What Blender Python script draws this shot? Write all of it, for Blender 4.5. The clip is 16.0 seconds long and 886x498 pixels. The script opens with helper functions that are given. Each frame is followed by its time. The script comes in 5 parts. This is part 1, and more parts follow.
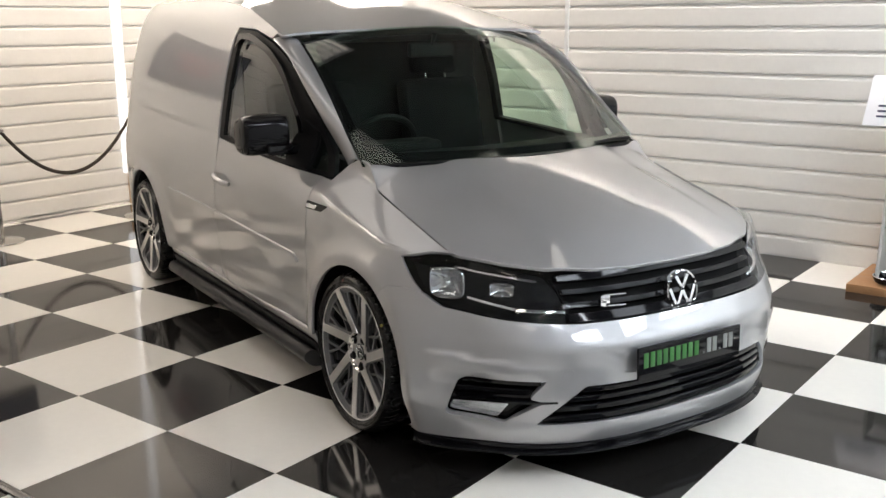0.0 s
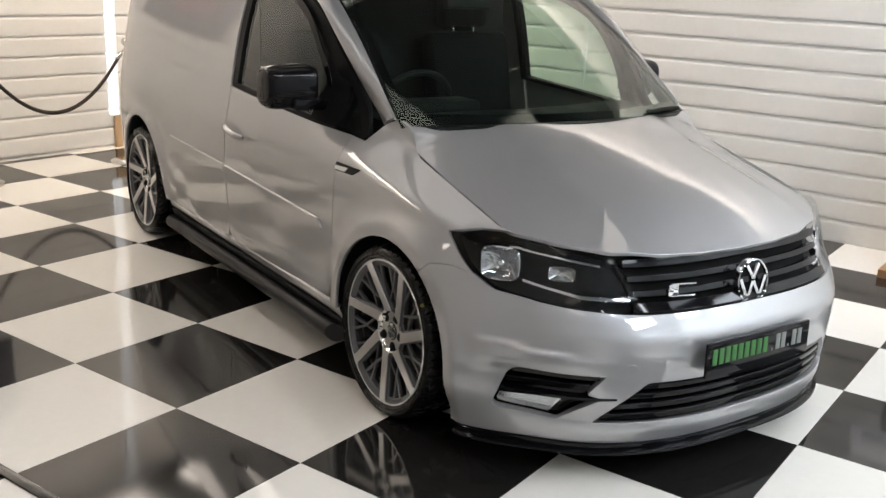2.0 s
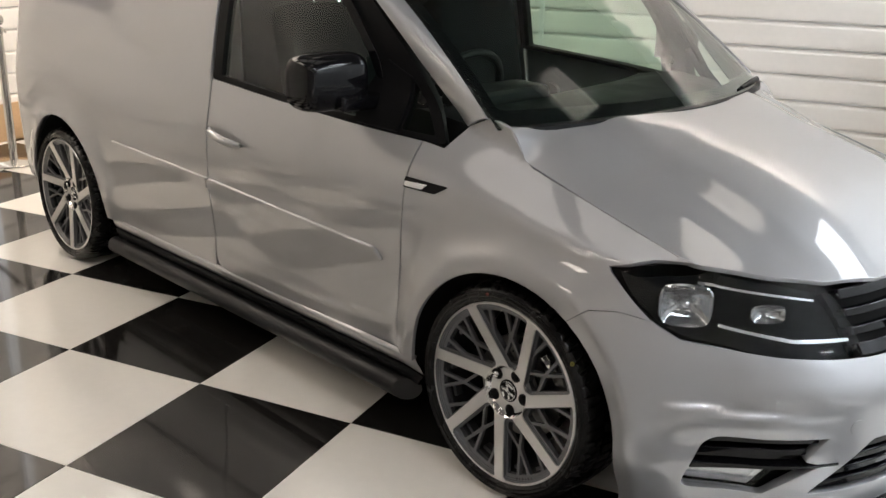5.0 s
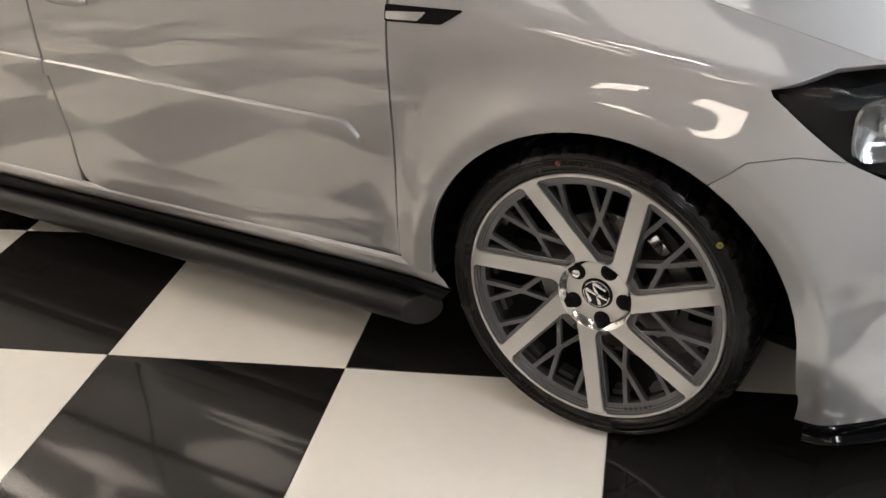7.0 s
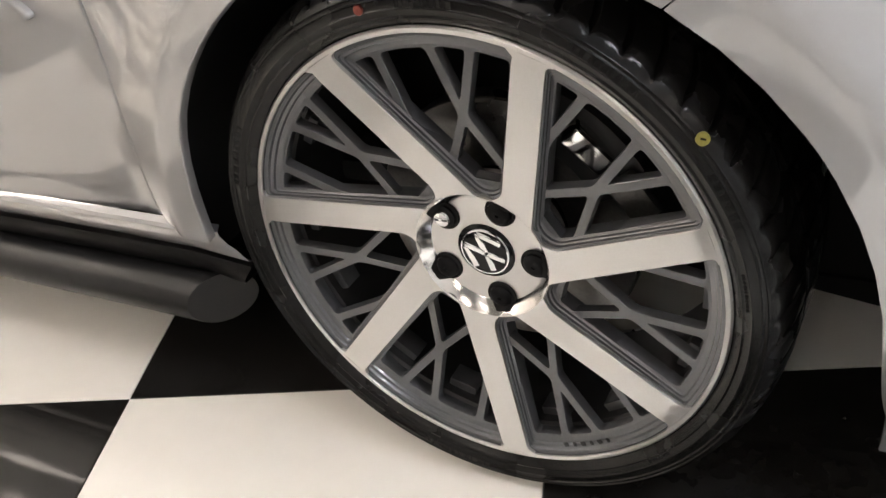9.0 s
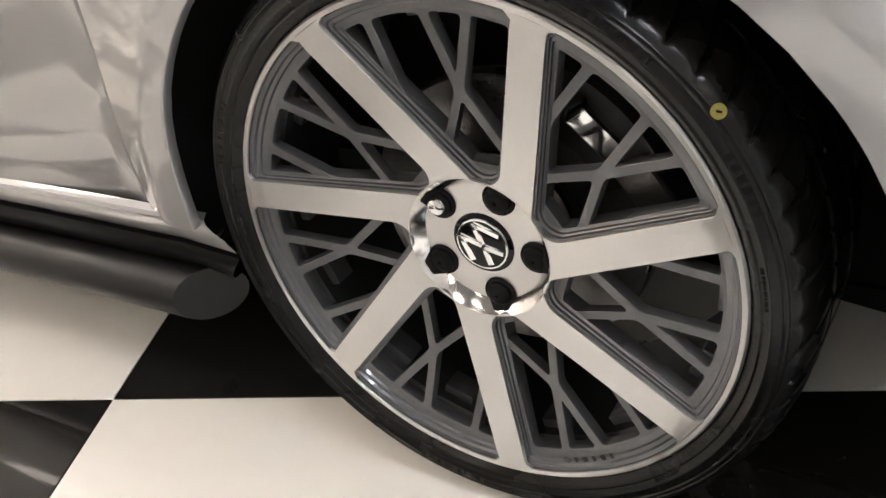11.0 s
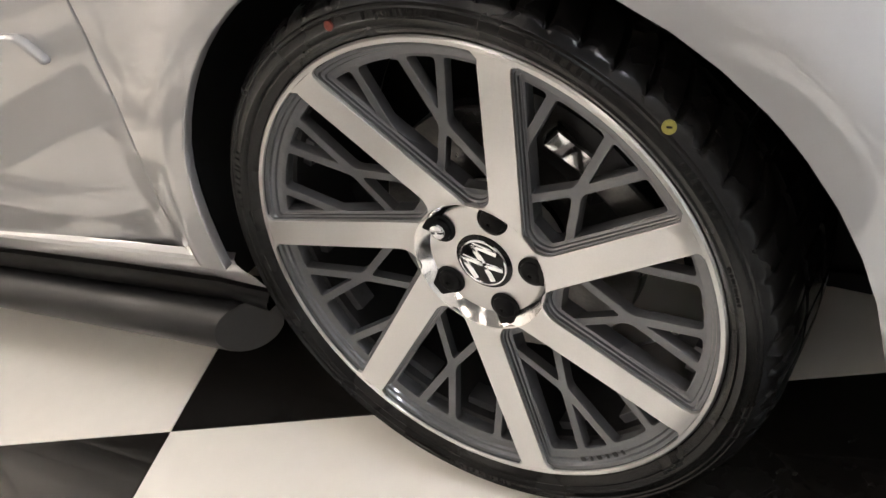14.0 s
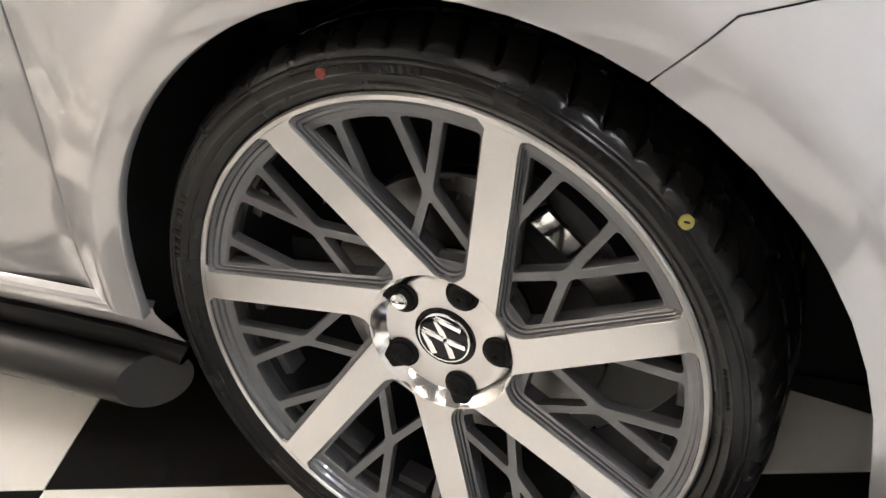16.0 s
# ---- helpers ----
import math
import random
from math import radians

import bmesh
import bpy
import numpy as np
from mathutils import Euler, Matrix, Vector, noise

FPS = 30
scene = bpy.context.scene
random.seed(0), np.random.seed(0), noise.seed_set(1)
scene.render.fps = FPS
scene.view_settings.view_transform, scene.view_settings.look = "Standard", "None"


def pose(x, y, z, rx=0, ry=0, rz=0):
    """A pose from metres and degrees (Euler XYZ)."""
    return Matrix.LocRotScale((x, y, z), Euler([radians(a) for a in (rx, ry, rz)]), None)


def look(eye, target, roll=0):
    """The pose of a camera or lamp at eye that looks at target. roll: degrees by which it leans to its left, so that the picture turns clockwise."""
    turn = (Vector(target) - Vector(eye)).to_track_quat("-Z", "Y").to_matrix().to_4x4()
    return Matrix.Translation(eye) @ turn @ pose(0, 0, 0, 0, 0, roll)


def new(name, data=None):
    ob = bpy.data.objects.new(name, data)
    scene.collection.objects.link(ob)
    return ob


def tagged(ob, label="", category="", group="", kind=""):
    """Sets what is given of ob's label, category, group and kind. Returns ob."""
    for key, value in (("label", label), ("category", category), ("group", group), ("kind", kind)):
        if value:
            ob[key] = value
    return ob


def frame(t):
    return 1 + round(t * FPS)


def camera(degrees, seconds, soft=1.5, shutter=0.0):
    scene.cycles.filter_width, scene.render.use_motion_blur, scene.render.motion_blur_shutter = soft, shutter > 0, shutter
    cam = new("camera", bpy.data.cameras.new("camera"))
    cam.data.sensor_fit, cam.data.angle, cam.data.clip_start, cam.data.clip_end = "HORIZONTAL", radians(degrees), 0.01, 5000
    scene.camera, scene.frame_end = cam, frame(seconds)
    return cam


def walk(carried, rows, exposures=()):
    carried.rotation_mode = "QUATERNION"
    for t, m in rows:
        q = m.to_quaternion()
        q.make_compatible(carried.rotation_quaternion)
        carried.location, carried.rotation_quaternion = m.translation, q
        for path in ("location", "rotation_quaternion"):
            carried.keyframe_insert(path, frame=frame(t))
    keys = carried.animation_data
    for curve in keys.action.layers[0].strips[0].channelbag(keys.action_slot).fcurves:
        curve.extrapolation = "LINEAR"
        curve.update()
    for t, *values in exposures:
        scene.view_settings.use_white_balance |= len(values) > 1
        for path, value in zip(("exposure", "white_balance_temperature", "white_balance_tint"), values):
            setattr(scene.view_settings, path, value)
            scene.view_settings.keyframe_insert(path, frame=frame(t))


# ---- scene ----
cam = camera(49.3, 16.0)
PATH = [
    (0, (3.098, -2.437, 1.523), (1.456, -1.392, 1.064), -0.4),
    (0.5, (3.096, -2.325, 1.501), (1.458, -1.3, 0.985), 1.9),
    (1, (2.982, -2.339, 1.493), (1.391, -1.251, 0.959), 3.1),
    (1.5, (2.804, -2.431, 1.506), (1.248, -1.295, 0.97), 2.1),
    (2, (2.678, -2.486, 1.512), (1.095, -1.396, 0.96), 2.6),
    (2.5, (2.489, -2.487, 1.516), (0.876, -1.432, 0.983), 1.9),
    (3, (2.312, -2.492, 1.535), (0.719, -1.385, 1.049), 2.7),
    (3.5, (2.132, -2.547, 1.536), (0.583, -1.363, 1.09), 2.0),
    (4, (1.947, -2.631, 1.521), (0.452, -1.404, 1.01), 0.0),
    (4.2, (1.888, -2.648, 1.514), (0.399, -1.426, 0.976), 0.4),
    (6.3, (0.903, -2.578, 1.436), (-0.143, -1.098, 0.591), -0.6),
    (6.5, (0.824, -2.488, 1.397), (-0.238, -1.039, 0.518), -2.6),
    (7, (0.623, -2.28, 1.285), (-0.352, -0.827, 0.317), -5.1),
    (7.5, (0.47, -2.065, 1.205), (-0.405, -0.609, 0.148), -7.3),
    (8, (0.452, -1.839, 1.102), (-0.46, -0.446, -0.007), -10.0),
    (8.5, (0.459, -1.607, 1.0), (-0.566, -0.358, -0.179), -13.3),
    (9, (0.418, -1.519, 0.873), (-0.52, -0.17, -0.267), -12.8),
    (9.2, (0.405, -1.505, 0.825), (-0.543, -0.138, -0.285), -12.1),
    (11.3, (0.425, -1.473, 0.792), (-0.596, -0.122, -0.273), -12.4),
    (11.5, (0.447, -1.486, 0.804), (-0.606, -0.149, -0.247), -13.8),
    (12, (0.483, -1.498, 0.813), (-0.61, -0.19, -0.232), -16.2),
    (12.5, (0.491, -1.505, 0.819), (-0.632, -0.209, -0.21), -16.8),
    (13, (0.489, -1.504, 0.828), (-0.619, -0.189, -0.194), -16.1),
    (13.5, (0.492, -1.496, 0.827), (-0.608, -0.174, -0.196), -16.7),
    (14, (0.505, -1.483, 0.821), (-0.617, -0.18, -0.2), -18.7),
    (14.5, (0.533, -1.464, 0.82), (-0.615, -0.17, -0.184), -22.2),
    (15, (0.542, -1.438, 0.811), (-0.526, -0.097, -0.219), -24.2),
    (15.5, (0.466, -1.456, 0.826), (-0.499, -0.031, -0.193), -16.5),
    (16, (0.373, -1.487, 0.834), (-0.477, 0.021, -0.168), -8.0),
]
# stops by which the clip's camera brightens its picture on the way
EXPOSURES = [(0, -0.36, 6600, 13), (4.2, -0.34, 6600, 13), (7.0, 0.16, 6850, 14), (9.0, 0.74, 6600, 14), (12.5, 0.74, 6600, 14), (14.5, 0.74, 6600, 14), (15.5, 0.86, 6600, 14), (16.0, 0.98, 6600, 14)]
walk(cam, [(t, look(eye, target, roll)) for t, eye, target, roll in PATH], EXPOSURES)

# ---- light ----
world = bpy.data.worlds.new("world")
scene.world = world
world.use_nodes = True
world.node_tree.nodes["Background"].inputs[0].default_value = (0.9, 0.95, 1.0, 1)
world.node_tree.nodes["Background"].inputs[1].default_value = 0.15

TURN = 20.0                      # the room is turned by this against the van
ROOM = pose(0, 0, 0, 0, 0, TURN)
WALL_W, WALL_N, WALL_E, WALL_S, HIGH = -5.16, 2.93, 5.2, -4.9, 3.1


# ---- materials ----
def material(name, colour, rough=0.5, metal=0.0, coat=0.0, spec=0.5):
    m = bpy.data.materials.new(name)
    m.use_nodes = True
    p = m.node_tree.nodes["Principled BSDF"]
    p.inputs["Base Color"].default_value = (*colour, 1)
    p.inputs["Roughness"].default_value = rough
    p.inputs["Metallic"].default_value = metal
    p.inputs["Coat Weight"].default_value = coat
    p.inputs["Coat Roughness"].default_value = 0.03
    p.inputs["Specular IOR Level"].default_value = spec
    return m


def node(m, kind, **inputs):
    n = m.node_tree.nodes.new(kind)
    for key, value in inputs.items():
        n.inputs[key.replace("_", " ")].default_value = value
    return n


def vary(m, scale=6.0, amount=0.1, rough=0.1, fine=60.0, bump=0.0, random_piece=0.0, stretch=(1, 1, 1)):
    """Two scales of colour and gloss variation, and a fine relief."""
    t, p = m.node_tree, m.node_tree.nodes["Principled BSDF"]
    co = node(m, "ShaderNodeTexCoord")
    mp = node(m, "ShaderNodeMapping", Scale=stretch)
    t.links.new(co.outputs["Object"], mp.inputs["Vector"])
    big, small = node(m, "ShaderNodeTexNoise", Scale=scale, Detail=4.0), node(m, "ShaderNodeTexNoise", Scale=fine, Detail=3.0)
    for n in (big, small):
        t.links.new(mp.outputs["Vector"], n.inputs["Vector"])
    mix = node(m, "ShaderNodeMath")
    mix.operation = "ADD"
    t.links.new(big.outputs["Fac"], mix.inputs[0])
    t.links.new(small.outputs["Fac"], mix.inputs[1])
    last = mix
    if random_piece:
        info = node(m, "ShaderNodeObjectInfo")
        mul = node(m, "ShaderNodeMath")
        mul.operation = "MULTIPLY_ADD"
        mul.inputs[1].default_value = random_piece
        t.links.new(info.outputs["Random"], mul.inputs[0])
        t.links.new(mix.outputs[0], mul.inputs[2])
        last = mul
    c = p.inputs["Base Color"].default_value[:3]
    ramp = node(m, "ShaderNodeMapRange")
    ramp.inputs["From Min"].default_value, ramp.inputs["From Max"].default_value = 0.6, 1.4 + random_piece
    ramp.inputs["To Min"].default_value, ramp.inputs["To Max"].default_value = 1 - amount, 1 + amount
    t.links.new(last.outputs[0], ramp.inputs["Value"])
    hsv = node(m, "ShaderNodeHueSaturation", Color=(*c, 1))
    t.links.new(ramp.outputs[0], hsv.inputs["Value"])
    t.links.new(hsv.outputs["Color"], p.inputs["Base Color"])
    r0 = p.inputs["Roughness"].default_value
    rr = node(m, "ShaderNodeMapRange")
    rr.inputs["From Min"].default_value, rr.inputs["From Max"].default_value = 0.3, 0.7
    rr.inputs["To Min"].default_value, rr.inputs["To Max"].default_value = r0 * (1 - rough), r0 * (1 + rough)
    t.links.new(big.outputs["Fac"], rr.inputs["Value"])
    t.links.new(rr.outputs[0], p.inputs["Roughness"])
    if bump:
        b = node(m, "ShaderNodeBump", Strength=bump, Distance=0.002)
        t.links.new(small.outputs["Fac"], b.inputs["Height"])
        t.links.new(b.outputs["Normal"], p.inputs["Normal"])
    return m


SILVER = vary(material("silver_paint", (0.395, 0.399, 0.408), 0.46, 0.70, 1.0), 3.0, 0.02, 0.05, 900.0)
SILVER.node_tree.nodes["Principled BSDF"].inputs["Coat IOR"].default_value = 1.9
GLOSS_BLACK = vary(material("gloss_black", (0.004, 0.004, 0.005), 0.07, 0.0, 0.0, 0.22), 5, 0.2, 0.3, 80)
TRIM_BLACK = vary(material("matt_black_plastic", (0.0045, 0.0045, 0.005), 0.42, 0.0, 0.0, 0.09), 8, 0.2, 0.2, 300, 0.15)
DARK = material("underside_black", (0.010, 0.010, 0.010), 0.8, 0.0, 0.0, 0.1)
RUBBER = vary(material("tyre_rubber", (0.0050, 0.0048, 0.0047), 0.24, 0.0, 0.0, 0.22), 14, 0.35, 0.4, 260, 0.10)
CHROME = vary(material("chrome", (0.82, 0.83, 0.85), 0.07, 1.0), 10, 0.03, 0.3, 200)
DIM_CHROME = vary(material("lamp_reflector", (0.55, 0.55, 0.56), 0.12, 1.0), 30, 0.2, 0.4, 200, 0.1)
MACHINED = vary(material("machined_alloy", (0.63, 0.62, 0.61), 0.30, 1.0), 4, 0.04, 0.15, 500, 0.05)
POLISHED = vary(material("polished_alloy", (0.72, 0.71, 0.70), 0.14, 1.0), 40, 0.06, 0.3, 300)
GUNMETAL = vary(material("gunmetal_paint", (0.11, 0.112, 0.118), 0.32, 0.6, 0.4), 8, 0.1, 0.2, 200)
BARREL = vary(material("dark_barrel", (0.016, 0.016, 0.017), 0.45, 0.3), 8, 0.2, 0.2, 200)
STEEL = vary(material("brake_steel", (0.16, 0.155, 0.15), 0.32, 1.0), 12, 0.2, 0.2, 300, 0.1)
MARK_YELLOW = vary(material("yellow_paint", (0.20, 0.175, 0.03), 0.5), 40, 0.3, 0.2, 400)
MARK_RED = vary(material("red_paint", (0.13, 0.02, 0.012), 0.5), 40, 0.3, 0.2, 400)
BOARD_WHITE = vary(material("white_cladding", (0.85, 0.82, 0.775), 0.42), 1.5, 0.035, 0.2, 30, 0.04, 0.3)
WALL_BOUNCE = vary(material("bounce_wall", (0.72, 0.73, 0.74), 0.6), 2, 0.06, 0.2, 60)
WALL_LOW_BOUNCE = vary(material("low_bounce_wall", (0.42, 0.40, 0.38), 0.6), 2, 0.06, 0.2, 60)
TRIM_WHITE = vary(material("white_trim", (0.88, 0.88, 0.87), 0.4), 2, 0.03, 0.2, 60)
TILE_WHITE = vary(material("white_tile", (0.84, 0.81, 0.75), 0.06), 1.2, 0.04, 0.35, 25, 0.0, 0.4)
TILE_BLACK = vary(material("black_tile", (0.013, 0.0122, 0.0115), 0.07, 0.0, 0.0, 0.38), 1.5, 0.35, 0.35, 40, 0.0, 0.5)
GROUT = material("tile_joint", (0.25, 0.24, 0.22), 0.8)
STRIP = vary(material("dark_strip", (0.03, 0.028, 0.026), 0.25, 0.5), 6, 0.2, 0.3, 120)
CEILING = vary(material("dim_ceiling", (0.13, 0.13, 0.13), 0.8), 2, 0.15, 0.1, 40)
PINE = vary(material("pine_board", (0.42, 0.22, 0.10), 0.5), 3, 0.15, 0.2, 40, 0.1, 0, (1, 8, 8))
TAN = vary(material("tan_board", (0.55, 0.36, 0.20), 0.55), 3, 0.1, 0.2, 50)
CABIN = vary(material("cabin_plastic", (0.010, 0.0105, 0.011), 0.55, 0.0, 0.0, 0.12), 6, 0.2, 0.2, 200, 0.1)
CLOTH = vary(material("seat_cloth", (0.012, 0.012, 0.013), 0.9, 0.0, 0.0, 0.1), 6, 0.25, 0.1, 300, 0.2)


def glass(name, colour, gloss=0.045):
    m = bpy.data.materials.new(name)
    m.use_nodes = True
    t = m.node_tree
    t.nodes.remove(t.nodes["Principled BSDF"])
    clear, shine, mix = node(m, "ShaderNodeBsdfTransparent", Color=(*colour, 1)), node(m, "ShaderNodeBsdfGlossy", Roughness=0.015), node(m, "ShaderNodeMixShader")
    weight, power, scale = node(m, "ShaderNodeLayerWeight", Blend=0.5), node(m, "ShaderNodeMath"), node(m, "ShaderNodeMath")
    power.operation, scale.operation = "POWER", "MULTIPLY_ADD"
    power.inputs[1].default_value, scale.inputs[1].default_value, scale.inputs[2].default_value = 4.0, 0.9, gloss
    t.links.new(weight.outputs["Facing"], power.inputs[0])
    t.links.new(power.outputs[0], scale.inputs[0])
    t.links.new(scale.outputs[0], mix.inputs[0])
    t.links.new(clear.outputs[0], mix.inputs[1])
    t.links.new(shine.outputs[0], mix.inputs[2])
    t.links.new(mix.outputs[0], t.nodes["Material Output"].inputs["Surface"])
    return m


GREEN_GLASS = glass("tinted_glass", (0.70, 0.83, 0.74))
CLEAR = glass("clear_cover", (0.9, 0.92, 0.93), 0.025)


def glow(name, colour, power):
    m = bpy.data.materials.new(name)
    m.use_nodes = True
    p = m.node_tree.nodes["Principled BSDF"]
    p.inputs["Emission Color"].default_value, p.inputs["Emission Strength"].default_value = (*colour, 1), power
    return m


GLOW_TRIM = glow("glowing_white_trim", (0.92, 0.97, 1.0), 1.15)


# ---- mesh helpers ----
def thing(name, label, category, m=None, group="", kind=""):
    ob = new(name)
    ob.matrix_world = m or Matrix()
    ob.empty_display_size = 0.1
    return tagged(ob, label, category, group, kind)


def put(name, mesh, mat, parent=None, label="", m=None):
    if mat and not mesh.materials:
        mesh.materials.append(mat)
    ob = new(name, mesh)
    if parent:
        ob.parent = parent
    if m:
        ob.matrix_basis = m
    return tagged(ob, label)


def mesh_of(bm, name, smooth=True):
    bmesh.ops.recalc_face_normals(bm, faces=bm.faces)
    me = bpy.data.meshes.new(name)
    bm.to_mesh(me)
    bm.free()
    if smooth:
        me.set_sharp_from_angle(angle=radians(32))
        for f in me.polygons:
            f.use_smooth = True
    return me


def part(name, bm, mat, parent=None, label="", m=None, smooth=True):
    return put(name, mesh_of(bm, name, smooth), mat, parent, label, m)


def box(bm, size, at=(0, 0, 0), bevel=0.0, m=None, seg=2):
    """Adds a box, centred at a point, with rounded edges."""
    mm = (m or Matrix()) @ Matrix.Translation(at) @ Matrix.Diagonal((*size, 1))
    vs = bmesh.ops.create_cube(bm, size=1, matrix=mm)["verts"]
    if bevel:
        es = {e for v in vs for e in v.link_edges}
        bmesh.ops.bevel(bm, geom=list(es), offset=bevel, segments=seg, affect="EDGES", profile=0.6)
    return bm


def lathe(bm, profile, n=48, m=None, closed=False):
    """Turns (radius, height) points round the z axis of m."""
    m = m or Matrix()
    rings = []
    for k in range(n):
        a = 2 * math.pi * k / n
        rings.append([bm.verts.new(m @ Vector((r * math.cos(a), r * math.sin(a), h))) for r, h in profile])
    span = len(profile) if closed else len(profile) - 1
    for k in range(n):
        a, b = rings[k], rings[(k + 1) % n]
        for i in range(span):
            j = (i + 1) % len(profile)
            bm.faces.new((a[i], b[i], b[j], a[j]))
    return bm


def tube(bm, points, radius, n=10, caps=True):
    """A round bar along points."""
    pts = [Vector(p) for p in points]
    rings = []
    for i, p in enumerate(pts):
        d = (pts[min(i + 1, len(pts) - 1)] - pts[max(i - 1, 0)]).normalized()
        side = d.cross(Vector((0, 0, 1)) if abs(d.z) < 0.95 else Vector((1, 0, 0))).normalized()
        up = side.cross(d)
        r = radius[i] if isinstance(radius, (list, tuple)) else radius
        rings.append([bm.verts.new(p + r * (math.cos(2 * math.pi * k / n) * side + math.sin(2 * math.pi * k / n) * up)) for k in range(n)])
    for a, b in zip(rings, rings[1:]):
        for k in range(n):
            bm.faces.new((a[k], a[(k + 1) % n], b[(k + 1) % n], b[k]))
    if caps:
        bm.faces.new(rings[0])
        bm.faces.new(rings[-1][::-1])
    return bm


def extrude_outline(bm, pts, m, depth, bevel=0.0):
    """A plate of the outline pts (x, y) in m's plane, from 0 to depth along z, with its front edge rounded."""
    vs = [bm.verts.new(m @ Vector((x, y, 0))) for x, y in pts]
    f = bm.faces.new(vs)
    out = bmesh.ops.extrude_face_region(bm, geom=[f])["geom"]
    top = [g for g in out if isinstance(g, bmesh.types.BMVert)]
    off = m.to_3x3() @ Vector((0, 0, depth))
    for v in top:
        v.co += off
    if bevel:
        tops = set(top)
        es = [e for v in top for e in v.link_edges if e.other_vert(v) in tops]
        bmesh.ops.bevel(bm, geom=list(set(es)), offset=bevel, segments=2, affect="EDGES", profile=0.6)
    return bm


class Curve:
    """A smooth line through points (Hermite, no overshoot)."""

    def __init__(self, *points):
        self.x, self.y = [p[0] for p in points], [p[1] for p in points]
        s = [(b - a) / (d - c) for a, b, c, d in zip(self.y, self.y[1:], self.x, self.x[1:])]
        self.t = [s[0]] + [0.0 if a * b <= 0 else 2 * a * b / (a + b) for a, b in zip(s, s[1:])] + [s[-1]]

    def __call__(self, v):
        x, y, t = self.x, self.y, self.t
        if v <= x[0]:
            return y[0] + t[0] * (v - x[0]) * 0.0
        if v >= x[-1]:
            return y[-1]
        i = next(k for k in range(len(x) - 1) if v <= x[k + 1])
        h = x[i + 1] - x[i]
        u = (v - x[i]) / h
        return (y[i] * (1 + 2 * u) * (1 - u) ** 2 + y[i + 1] * u * u * (3 - 2 * u) + h * t[i] * u * (1 - u) ** 2 + h * t[i + 1] * u * u * (u - 1))


def eased(curve, lo, hi, sigma):
    """The curve with its bends softened over sigma."""
    v = np.linspace(lo, hi, 800)
    y = np.array([curve(k) for k in v])
    h = v[1] - v[0]
    reach = int(3 * sigma / h) + 1
    k = np.exp(-0.5 * (np.arange(-reach, reach + 1) * h / sigma) ** 2)
    y = np.concatenate([2 * y[0] - y[reach:0:-1], y, 2 * y[-1] - y[-2:-reach - 2:-1]])
    out = np.convolve(y, k / k.sum(), "valid")
    return Curve(*zip(v[::8], out[::8]))


def smooth(a, b, v):
    u = min(max((v - a) / (b - a), 0), 1)
    return u * u * (3 - 2 * u)


def resample(pts, step, closed=True):
    out = []
    n = len(pts)
    for i in range(n if closed else n - 1):
        a, b = Vector(pts[i]), Vector(pts[(i + 1) % n])
        k = max(1, round((b - a).length / step))
        out += [a.lerp(b, j / k) for j in range(k)]
    if not closed:
        out.append(Vector(pts[-1]))
    return out


def rounded(pts, r, seg=4):
    """The outline with its corners rounded; r: one radius, or one for each corner."""
    out = []
    n = len(pts)
    for i in range(n):
        p, a, b = Vector(pts[i]), Vector(pts[i - 1]), Vector(pts[(i + 1) % n])
        rr = r[i] if isinstance(r, (list, tuple)) else r
        d = min(rr, 0.45 * (a - p).length, 0.45 * (b - p).length)
        if d < 1e-4:
            out.append(p)
            continue
        s, e = p + (a - p).normalized() * d, p + (b - p).normalized() * d
        for k in range(seg + 1):
            u = k / seg
            out.append(s * (1 - u) ** 2 + p * 2 * u * (1 - u) + e * u * u)
    return out


def inside(poly, pts):
    x, y = pts[:, 0], pts[:, 1]
    hit = np.zeros(len(pts), bool)
    px, py = poly[:, 0], poly[:, 1]
    for i in range(len(poly)):
        x1, y1, x2, y2 = px[i - 1], py[i - 1], px[i], py[i]
        if y1 != y2:
            hit ^= ((y1 > y) != (y2 > y)) & (x < (x2 - x1) * (y - y1) / (y2 - y1) + x1)
    return hit


def near(loops, pts, d):
    hit = np.zeros(len(pts), bool)
    for loop in loops:
        for i in range(len(loop)):
            a, b = loop[i - 1], loop[i]
            ab = b - a
            t = np.clip(((pts - a) @ ab) / max(ab @ ab, 1e-12), 0, 1)
            hit |= np.linalg.norm(pts - a - t[:, None] * ab, axis=1) < d
    return hit


